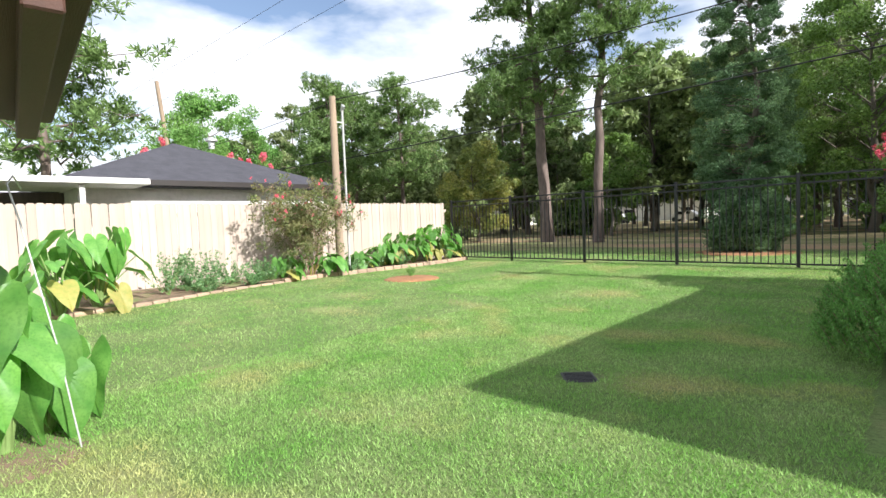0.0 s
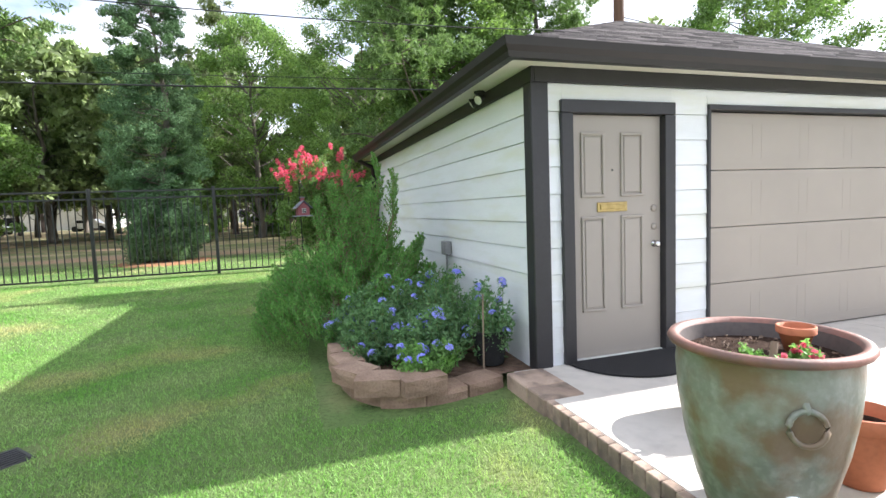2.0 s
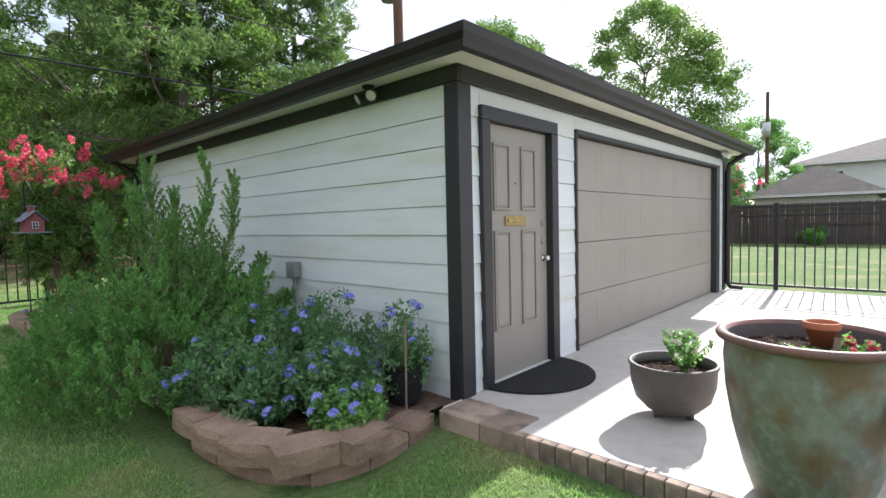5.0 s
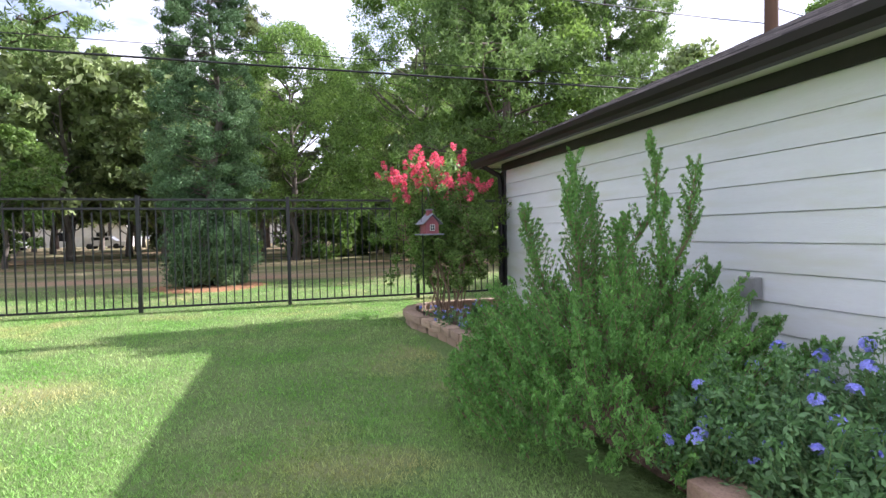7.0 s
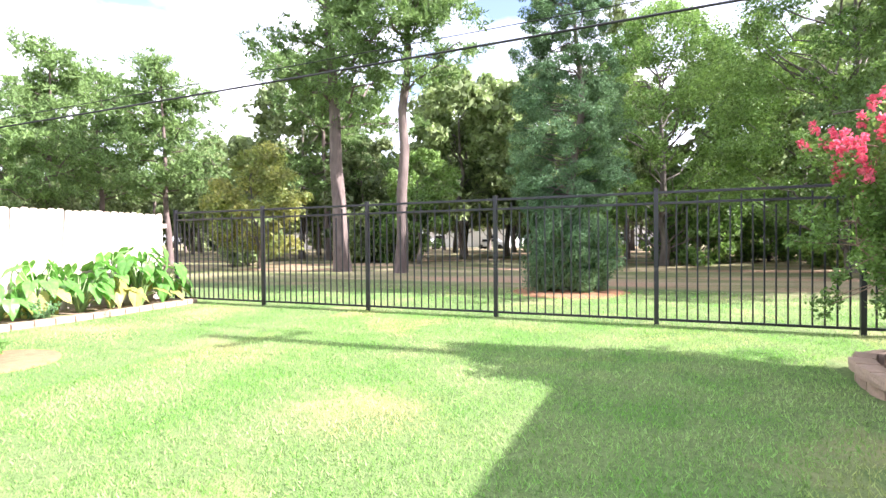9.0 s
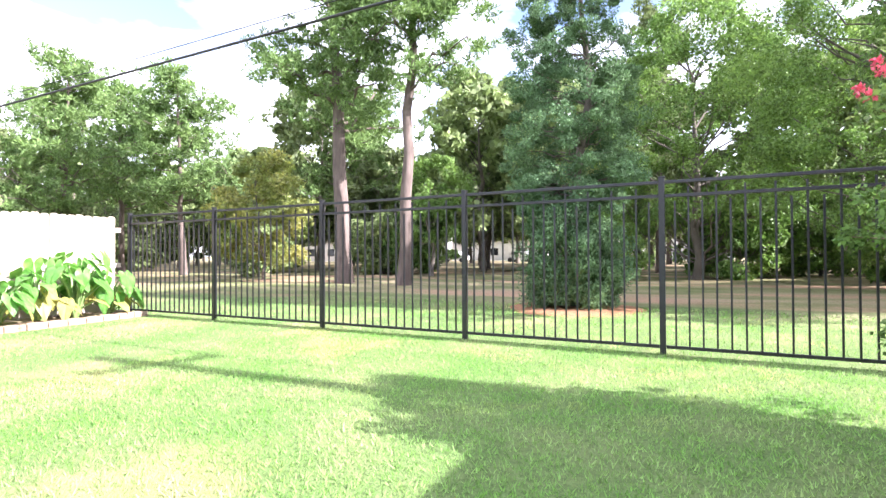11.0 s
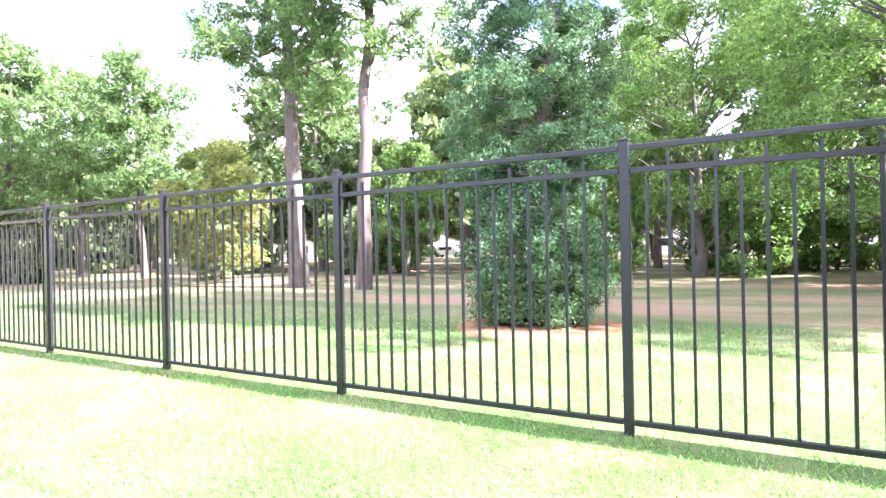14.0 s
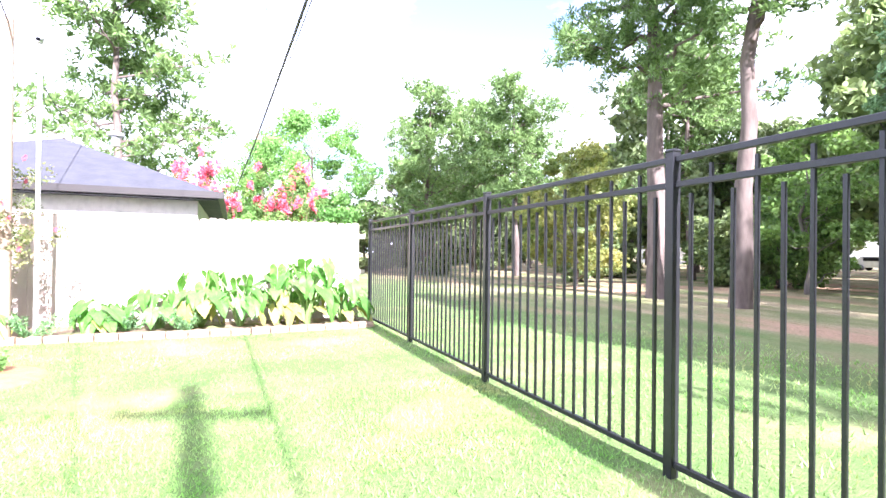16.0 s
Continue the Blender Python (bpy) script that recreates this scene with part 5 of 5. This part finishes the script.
BED = smooth_path([(-0.30, -0.06), (-0.62, -0.15), (-0.95, -0.19), (-1.25, -0.12), (-1.47, 0.12), (-1.58, 0.5), (-1.60, 1.2), (-1.60, 2.4), (-1.50, 3.6), (-1.50, 4.6), (-1.60, 5.5), (-1.74, 6.2), (-1.68, 6.75), (-1.35, 7.1), (-0.8, 7.2), (-0.1, 7.22)])


def edging(name, path, z, courses, w, d, h, m, label, outset=0.0):
    t = thing(name, path[0][0], path[0][1], z, label, "garden edging", kind="structure")
    meshes = [stone_mesh(w - 0.016, d, h, k, m) for k in range(5)]
    for c in range(courses):
        pp = along(path, w)
        for i, (x, y, a) in enumerate(pp):
            if c == 1 and (i < 1):
                continue
            q = new("stone", meshes[(i * 3 + c) % 5])
            q.parent = t
            sh = (w / 2 if c % 2 else 0)
            ox, oy = math.cos(a) * sh, math.sin(a) * sh
            nx, ny = math.sin(a), -math.cos(a)
            k = outset if c == 0 else 0.0
            lift = gz(x, y) - z if y > 2 else 0
            q.location = (x + ox - nx * k - path[0][0], y + oy - ny * k - path[0][1], c * (h - 0.002) + lift)
            q.rotation_euler = (0, 0, a + math.pi)
    return t


def build_beds():
    first = [p for p in BED if p[1] < 1.0][:50]
    edging("stone_edging", first, -0.135, 2, 0.36, 0.23, 0.13, M_STONE, "two low courses of rough reddish retaining stones", -0.04)
    rest = [p for p in BED if p[1] > 3.9]
    edging("stone_edging", rest, gz(-1.6, 5) - 0.03, 2, 0.29, 0.18, 0.105, M_TANSTONE, "low curb of tan stones round the shrub bed", -0.03)
    left = smooth_path([(-12.35, 8.85), (-12.15, 7.5), (-12.0, 6.0), (-12.0, 4.5), (-12.0, 3.0), (-11.92, 1.8), (-11.7, 0.4), (-11.3, -0.8), (-11.0, -2.5)])
    edging("stone_edging", left, 0.0, 1, 0.30, 0.14, 0.10, M_TANSTONE, "low curb of tan stones before the board fence")
    # mulch surfaces
    def fill(name, pts, z, m, label):
        bm = bmesh.new()
        vs = [bm.verts.new((x, y, (gz(x, y) + z))) for x, y in pts]
        f = bm.faces.new(vs)
        bmesh.ops.triangulate(bm, faces=[f])
        bmesh.ops.subdivide_edges(bm, edges=bm.edges[:], cuts=2)
        for v in bm.verts:
            v.co.z += noise.noise(v.co * 6) * 0.02
        part(name, bm, m, None, label, kind="structure", category="garden bed")
    fill("garden_bed", [(x + 0.1 if y > 0.2 else x, max(y, y + 0.1 if y < 0.3 else y)) for x, y in BED] + [(-0.02, 6.85), (-0.02, 0.04)], 0.09, M_MULCH, "dark mulch bed along the garage wall")
    fill("garden_bed", [(x - 0.08, y) for x, y in left] + [(-13.25, -2.5), (-13.25, 8.85)], 0.07, M_LEAFLITTER, "leaf-strewn bed before the board fence")


build_beds()


def shrub():
    """The big soft evergreen shrub: upright leafy spires on a broad skirt of upturned sprays."""
    rng = np.random.default_rng(51)
    t = thing("evergreen_shrub", -1.0, 2.5, -0.02, "large feathery bright green evergreen shrub beside the garage wall", "shrub")
    w, lv = Soup(), Soup()

    def spray(q, d, L, r, n, size):
        d = np.array(d) / np.linalg.norm(d)
        e = q + d * L
        w.tube([q, e], [0.004, 0.002], 4)
        f = np.linspace(0.1, 1, 6)
        lv.leaves([q + (e - q) * g for g in f], r * (1.15 - 0.75 * f), n, size, rng, 0.3, 1, 1.4)

    spires = [(0.16, -0.25, 1.90, 0.15), (0.30, -0.50, 1.70, 0.13), (0.02, -0.52, 1.45, 0.14), (-0.1, 0.35, 1.86, 0.19), (-0.32, 0.12, 1.6, 0.19), (0.2, 0.6, 1.6, 0.2), (-0.5, 0.5, 1.42, 0.2), (0.6, -0.85, 0.66, 0.11), (-0.2, -0.35, 1.3, 0.2), (0.66, -0.3, 0.95, 0.15), (0.74, -1.1, 0.56, 0.09)]
    for sx, sy, h, r in spires:
        pl = bent(rng, (sx * 0.5, sy * 0.5, 0), (sx, sy, h), 9, 0.025)
        w.tube(pl, np.linspace(0.02, 0.004, 9), 5)
        for f in np.linspace(0.2, 1.0, 22):
            q = np.array([np.interp(f, np.linspace(0, 1, 9), pl[:, j]) for j in range(3)])
            for _ in range(4 if r > 0.15 else 3):
                a = rng.uniform(0, 6.28)
                L = (r * (1.2 - f) * 1.5 + 0.05)
                spray(q, (math.cos(a), math.sin(a), 1.1 + f), L * 1.3, 0.03, 10, 0.0155)
    for i in range(1300):
        a = rng.uniform(0, 6.28)
        rad = rng.uniform(0.05, 1) ** 0.5
        x, y = rad * math.cos(a) * 1.08 - 0.14, rad * math.sin(a) * 1.30 - 0.08
        if x > 0.93:
            continue
        lump = 0.9 + 0.35 * noise.noise(Vector((x * 2.3, y * 2.3, 3)))
        top = 1.12 * math.sqrt(max(0.02, 1 - rad ** 2 * 0.98)) * lump
        z = top * rng.uniform(0.2, 1.0) - 0.03
        spray(np.array([x, y, z]), (math.cos(a) * 0.7 + rng.normal() * 0.2, math.sin(a) * 0.7 + rng.normal() * 0.2, 1.0), rng.uniform(0.10, 0.20), 0.05, 14, 0.0165)
    obj("branch", w.mesh("branch"), M_TWIG, t, kind="stuff")
    obj("foliage", lv.mesh("foliage"), M_ROSEMARY, t, kind="stuff")


shrub()


def flower_mesh(seed, r=0.036):
    rng = np.random.default_rng(seed)
    s = Soup()
    for k in range(14):
        d = rng.normal(size=3)
        d[2] = abs(d[2]) + 0.3
        d /= np.linalg.norm(d)
        c = d * r
        u = np.cross(d, [0.3, 0.2, 1.0])
        u /= np.linalg.norm(u)
        v = np.cross(d, u)
        for p in range(5):
            a = 2 * math.pi * p / 5
            m, n2 = u * math.cos(a) + v * math.sin(a), u * math.cos(a + 1.57) + v * math.sin(a + 1.57)
            s.add([c, c + m * 0.011 + n2 * 0.007, c + m * 0.019 + d * 0.002, c + m * 0.011 - n2 * 0.007], [(0, 1, 2, 3)])
    return s.mesh("flower_head")


def plumbago():
    rng = np.random.default_rng(61)
    heads = [flower_mesh(k) for k in range(4)]
    for k, (cx, cy, rx, ry, h, n, fl) in enumerate(((-0.76, 0.48, 0.36, 0.34, 0.46, 125, 13), (-1.16, 0.78, 0.36, 0.36, 0.48, 125, 12), (-0.5, 0.95, 0.40, 0.5, 0.72, 140, 9), (-1.0, 1.2, 0.5, 0.42, 0.62, 140, 9), (-0.27, 0.34, 0.20, 0.22, 0.72, 55, 8), (-1.36, 1.2, 0.3, 0.35, 0.45, 80, 6), (-0.92, 0.13, 0.27, 0.20, 0.30, 75, 9))):
        t = thing("plumbago", cx, cy, 0.0, "leafy plumbago covered in pale blue flowers in the stone-edged bed", "flowering shrub", "plumbago shrubs")
        w, lv = Soup(), Soup()
        for i in range(n):
            a, r = rng.uniform(0, 6.28), rng.uniform(0, 1) ** 0.5
            tip = np.array([r * rx * math.cos(a), r * ry * math.sin(a), h * math.sqrt(max(0.05, 1 - r * r * 0.8)) * rng.uniform(0.55, 1.1)])
            pl = bent(rng, tip * [0.3, 0.3, 0], tip, 5, 0.06)
            w.tube(pl, np.linspace(0.004, 0.002, 5), 4)
            lv.leaves(pl[1:], [0.05] * 4, 14, 0.021, rng, 0.42)
            if i < fl * 1.2:
                o = obj("flower_head", heads[i % 4], M_BLUE, t)
                o.location = tip + np.array([0, 0, 0.015])
                o.rotation_euler = (rng.uniform(-0.8, 0.8), rng.uniform(-0.8, 0.8), rng.uniform(0, 6))
        obj("stem", w.mesh("stem"), M_STALK, t, kind="stuff")
        obj("foliage", lv.mesh("foliage"), M_LIME if k == 6 else M_PLUMB, t, kind="stuff")


plumbago()
pot("nursery_pot", -0.30, 0.30, 0.0, [(0, 0), (0.11, 0), (0.115, 0.01), (0.145, 0.26), (0.155, 0.26), (0.155, 0.29), (0.142, 0.29), (0.13, 0.24)], M_RUBBER, 3, M_RUBBER, 0.13, 0.25, "black plastic nursery pot at the garage corner", "")
s = Soup()
s.tube([(-0.42, 0.16, 0.0), (-0.41, 0.16, 0.62)], [0.008, 0.008], 6)
obj("garden_stake", s.mesh("garden_stake"), M_POLE, None, "thin tan garden stake among the plumbago", "stake")


def ear_mesh(seed):
    """An arrow-shaped leaf, one unit long, folded at the midrib, with side veins and a wavy edge. Its stalk joins at the origin, by the notch."""
    rng = random.Random(seed)
    rim = [(0.04, -0.13), (0.10, -0.24), (0.19, -0.30), (0.28, -0.26), (0.35, -0.17), (0.395, -0.05), (0.405, 0.08), (0.39, 0.21), (0.35, 0.35), (0.29, 0.49), (0.225, 0.62), (0.155, 0.75), (0.085, 0.87), (0.03, 0.955), (0.0, 1.0)]
    slim, droop = rng.uniform(0.8, 1.0), rng.uniform(0.18, 0.42)
    phase, fold = rng.uniform(0, 6), rng.uniform(0.12, 0.30)
    cols = (0.0, 0.22, 0.45, 0.7, 0.88, 1.0)
    s = Soup()
    for sgn in (-1, 1):
        v, f = [], []
        for i, (x, y) in enumerate(rim):
            for t in cols:
                xx, yy = x * t, y * t
                z = fold * xx - droop * max(0, yy) ** 2 - 0.25 * xx * xx + 0.010 * (1 if i % 2 else -1) * math.sin(math.pi * min(1, t * 1.1)) * (i < 13)
                z += 0.030 * t ** 3 * math.sin(i * 1.25 + phase + sgn)
                v.append((sgn * xx * slim, yy, z))
        k = len(cols)
        for i in range(len(rim) - 1):
            for j in range(k - 1):
                q = (i * k + j, i * k + j + 1, (i + 1) * k + j + 1, (i + 1) * k + j)
                f.append(q if sgn > 0 else q[::-1])
        s.add(v, f)
    return s.mesh("leaf", True)


EARS = [ear_mesh(k) for k in range(5)]
EARS_Y = [ear_mesh(10 + k) for k in range(2)]
for me in EARS:
    me.materials.append(M_EAR)
for me in EARS_Y:
    me.materials.append(M_EARY)


def elephant_ear(x, y, z, n, h, spread, size, seed, label, yellow=0.12, face=None, tilt=(35, 75)):
    rng = random.Random(seed)
    t = thing("elephant_ear", x, y, z, label, "elephant ear plant", "elephant ear plants")
    for i in range(n):
        a = 6.28 * i / n * 1.618 + rng.uniform(-0.3, 0.3)
        r = spread * rng.uniform(0.3, 1)
        low = rng.random() < yellow
        hh = h * (rng.uniform(0.25, 0.5) if low else rng.uniform(0.45, 1.0))
        tip = Vector((r * math.cos(a), r * math.sin(a), hh))
        s = Soup()
        mid = Vector((tip.x * 0.35, tip.y * 0.35, hh * 0.6))
        s.tube([(0.02 * math.cos(a), 0.02 * math.sin(a), 0), tuple(mid), tuple(tip)], [0.02 * h + 0.004, 0.013 * h + 0.003, 0.006], 6)
        obj("stalk", s.mesh("stalk", True), M_STALK, t)
        leaf = obj("leaf", rng.choice(EARS_Y if low else EARS), None, t)
        yaw = a if face is None else face + rng.uniform(-1.5, 1.5)
        leaf.matrix_local = Matrix.Translation(tip) @ Matrix.Rotation(yaw - math.pi / 2, 4, "Z") @ Matrix.Rotation(radians(-rng.uniform(*tilt)), 4, "X") @ Matrix.Diagonal((*(size * rng.uniform(0.7, 1.15),) * 3, 1))


bm = lathe([(0, 0.03), (0.35, 0.028), (0.62, 0.018), (0.75, 0.004), (0.80, -0.04)], 34, wob=0.08)
o = part("garden_bed", bm, M_LEAFLITTER, None, "leaf-strewn soil under the tall elephant ears", smooth=True, category="garden bed", kind="structure")
o.location = (-5.85, -3.55, -0.10)
elephant_ear(-5.75, -3.50, -0.09, 13, 1.15, 0.34, 0.50, 1, "tall elephant ear with huge drooping green leaves", 0.0, face=-0.35, tilt=(35, 85))
elephant_ear(-5.95, -3.25, -0.09, 12, 0.85, 0.38, 0.46, 4, "elephant ear with long drooping green leaves", 0.0, face=-0.3, tilt=(60, 85))
elephant_ear(-11.5, -1.7, 0.02, 17, 1.35, 0.65, 0.50, 2, "elephant ear clump with yellowing lower leaves", 0.2, tilt=(8, 75))
elephant_ear(-11.1, -2.3, 0.02, 16, 1.15, 0.6, 0.5, 3, "elephant ear clump with yellowing lower leaves", 0.2, tilt=(8, 75))
for k, (x, y, n, h) in enumerate(((-12.75, 8.35, 11, 0.75), (-12.6, 7.7, 13, 1.1), (-12.7, 7.2, 12, 1.05), (-12.6, 6.6, 11, 0.85), (-12.7, 6.0, 10, 0.9), (-12.65, 5.4, 8, 0.6), (-12.3, 2.15, 8, 0.5), (-12.2, 3.3, 10, 0.62), (-12.6, 4.6, 7, 0.45))):
    elephant_ear(x, y, 0.08, n + 12, h, 0.48, 0.36, 20 + k, "low elephant ear clump with pale green leaves before the fence", 0.22, tilt=(8, 82))
for k, (x, y, h) in enumerate(((-12.3, 0.9, 0.55), (-12.1, 0.1, 0.7), (-12.3, 1.6, 0.45), (-11.8, -0.5, 0.95), (-12.5, 5.0, 0.3), (-12.0, -0.1, 0.9), (-12.4, 0.5, 0.8), (-11.7, 0.2, 0.3), (-11.9, 1.2, 0.3), (-12.2, 1.8, 0.6), (-12.1, 3.9, 0.4), (-12.3, 5.8, 0.35))):
    sprig("bedding_plant", x, y, 0.09, "wispy low bedding plant before the board fence", M_PLUMB, 16, h, 0.35, 0.028, 70 + k, category="plant")
for k, (x, y) in enumerate(((-1.35, 5.2), (-1.3, 5.8), (-0.8, 6.2))):
    sprig("bedding_plant", x, y, 0.02, "low green bedding plant with blue flowers", M_PLUMB, 12, 0.28, 0.25, 0.02, 80 + k, M_BLUE)

# birdhouse on its pole
B = thing("birdhouse", -1.55, 5.72, 0.0, "small red birdhouse with a grey roof hung from an iron hook", "birdhouse")
B.rotation_euler = (0, 0, radians(14))
s = Soup()
s.tube([(0.03, 0.24, -0.05), (0.03, 0.24, 1.2), (0.03, 0.24, 1.80), (0.02, 0.20, 1.89), (0.0, 0.12, 1.93), (0.0, 0.04, 1.90), (0.0, 0.0, 1.83), (0.0, 0.02, 1.79)], [0.008] * 8, 8)
obj("hook_pole", s.mesh("hook_pole", True), M_IRON, B, "black iron hook on a slim stake")
s = Soup()
for sx in (-1, 1):
    s.tube([(0, 0, 1.83), (sx * 0.07, 0, 1.66), (sx * 0.12, 0, 1.47), (sx * 0.14, 0, 1.29)], [0.003] * 4, 5)
obj("hanging_wire", s.mesh("hanging_wire", True), M_IRON, B)
part("tray", box(-0.16, 0.16, -0.12, 0.12, 1.27, 1.29, 0.003), M_BIRDROOF, B)
bm = poly([(-0.1, -0.08, 1.291), (0.1, -0.08, 1.291), (0.1, -0.08, 1.43), (0, -0.08, 1.53), (-0.1, -0.08, 1.43)], [(0, 1, 2, 3, 4)])
r = bmesh.ops.extrude_face_region(bm, geom=bm.faces[:])
bmesh.ops.translate(bm, verts=[v for v in r["geom"] if isinstance(v, bmesh.types.BMVert)], vec=(0, 0.16, 0))
bmesh.ops.recalc_face_normals(bm, faces=bm.faces)
part("house_body", bm, M_BIRDRED, B)
for sx in (-1, 1):
    bm = poly([(0, -0.11, 1.545), (0, 0.11, 1.545), (sx * 0.15, 0.11, 1.41), (sx * 0.15, -0.11, 1.41), (0, -0.11, 1.555), (0, 0.11, 1.555), (sx * 0.15, 0.11, 1.42), (sx * 0.15, -0.11, 1.42)],
              [(0, 1, 2, 3), (7, 6, 5, 4), (0, 4, 5, 1), (2, 6, 7, 3), (1, 5, 6, 2), (0, 3, 7, 4)])
    bmesh.ops.recalc_face_normals(bm, faces=bm.faces)
    part("roof_pane", bm, M_BIRDROOF, B)
win = part("little_window", box(-0.035, 0.035, -0.088, -0.082, 1.33, 1.41), M_LENS, B, "white-framed little window")
for x0, x1, za, zb in ((-0.028, -0.003, 1.337, 1.367), (0.003, 0.028, 1.337, 1.367), (-0.028, -0.003, 1.373, 1.403), (0.003, 0.028, 1.373, 1.403)):
    part("pane", box(x0, x1, -0.0895, -0.0875, za, zb), M_GLASS, win)
part("cupola", box(-0.03, 0.03, -0.03, 0.03, 1.52, 1.60), M_BIRDRED, B)
part("cupola_roof", box(-0.042, 0.042, -0.042, 0.042, 1.60, 1.615, 0.003), M_BIRDROOF, B)

# fallen needles under the juniper
bm = lathe([(0, 0.05), (0.7, 0.04), (1.2, 0.02), (1.45, -0.04)], 34, wob=0.08)
o = part("mulch_ring", bm, M_STRAW, None, "round patch of fallen needles under the dark juniper", smooth=True, category="mulch ring")
o.location = (-5.3, 13.3, 0.025)

# crook, drain, tree ring
s = Soup()
s.tube([(0, 0, -0.05), (-0.09, -0.08, 0.7), (-0.21, -0.20, 1.5), (-0.25, -0.24, 1.72), (-0.31, -0.2, 1.78), (-0.35, -0.16, 1.7)], [0.006] * 6, 6)
o = obj("shepherd_hook", s.mesh("shepherd_hook"), M_PIPE, None, "thin grey metal garden crook by the elephant ears", "garden hook")
o.location = (-5.45, -3.14, -0.1)
DR = thing("drain_cover", -3.66, 0.06, gz(-3.66, 0.06), "black square drain grate set in the lawn", "drain cover", rz=40)
part("frame", box(-0.14, 0.14, -0.14, 0.14, -0.02, 0.004, 0.002), M_DARK, DR)
for k in range(7):
    part("grate_bar", box(-0.12, 0.12, -0.12 + k * 0.036, -0.104 + k * 0.036, 0.0045, 0.009), M_DARK, DR)
bm = lathe([(0, 0.05), (0.3, 0.04), (0.55, 0.03), (0.62, 0.012), (0.66, -0.03)], 30, wob=0.04)
o = part("tree_ring", bm, M_STRAW, None, "round patch of rusty pine straw in the lawn", smooth=True, category="mulch ring")
o.location = (-10.0, 4.05, gz(-10.0, 4.05))
sprig("sapling", -10.15, 4.2, gz(-10, 4) + 0.03, "tiny green sapling in the straw ring", M_LIME, 4, 0.25, 0.08, 0.03, 90)
s = Soup()
s.tube([(-5.3, -4.5, -0.085), (-5.0, -3.98, -0.085), (-4.72, -3.78, -0.085), (-4.4, -3.85, -0.085), (-4.2, -4.1, -0.085), (-4.1, -4.6, -0.085)], [0.013] * 6, 8)
obj("garden_hose", s.mesh("garden_hose", True), M_HOSE, None, "green garden hose lying on the lawn", "garden hose")
sprig("sunny_fern", 25.9, 0.6, -0.1, "bright fern-like plant before the dark board fence", M_LIME, 14, 0.9, 0.7, 0.10, 95)

# brick edge of the slab
BE = thing("brick_border", -0.25, -0.02, 0, "row of worn bricks edging the concrete", "brick edging", kind="structure")
bme = bpy.data.meshes.new("brick")
bm = box(-0.045, 0.013, -0.047, 0.047, -0.15, 0.0, 0.005)
bm.to_mesh(bme)
bm.free()
bme.materials.append(M_EDGE)
for k in range(100):
    if k < 6:
        continue
    q = new("brick", bme)
    q.parent = BE
    q.location = (0.003 * math.sin(k * 2.3), -0.05 - k * 0.1, 0.002)
for y0, y1 in ((-0.36, -0.02), (-0.62, -0.366)):
    part("paver", box(-0.06, 0.26, y0, y1, -0.16, 0.012, 0.01), M_EDGE, BE, "flat weathered paver at the slab corner")


# ---- grass ----
def build_grass():
    rng = np.random.default_rng(7)
    s = Soup()
    for x0, x1, y0, y1, n, h in ((-6.5, -0.35, -3.6, 3.0, 230000, 0.031), (-8.5, -0.4, 3.0, 8.9, 90000, 0.038), (-12.0, -6.5, -3.0, 8.9, 60000, 0.036), (-13, 7, 8.8, 14, 26000, 0.05)):
        x, y = rng.uniform(x0, x1, n), rng.uniform(y0, y1, n)
        keep = ~((x > -1.75) & (y > -0.28) & (y < 7.35)) & ~((x + 10.0) ** 2 + (y - 4.05) ** 2 < 0.4) & ~((np.abs(x + 3.66) < 0.17) & (np.abs(y - 0.06) < 0.17))
        x, y = x[keep], y[keep]
        n = len(x)
        sm = np.clip((y - 3) / 6, 0, 1)
        z = (-0.11 + 0.02 * np.clip(-x - 4, 0, 9.5)) * (1 - sm) + 0.012 * sm - 0.006
        a = rng.uniform(0, 6.28, n)
        hh = h * rng.uniform(0.5, 1.25, n)
        wv = 0.0050 * rng.uniform(0.7, 1.6, n) * min(1.2, h / 0.042)
        lean = hh * rng.uniform(0.2, 1.1, n)
        la = rng.uniform(0, 6.28, n)
        p = np.stack([x, y, z], 1)
        u = np.stack([np.cos(a), np.sin(a), np.zeros(n)], 1) * wv[:, None]
        tip = p + np.stack([np.cos(la) * lean, np.sin(la) * lean, hh], 1)
        v = np.stack([p - u, p + u, tip], 1).reshape(-1, 3)
        s.add(v, np.arange(3 * n).reshape(-1, 3))
    obj("grass", s.mesh("grass"), M_BLADE, None, "short dense green lawn grass blades", "grass", kind="stuff")


build_grass()
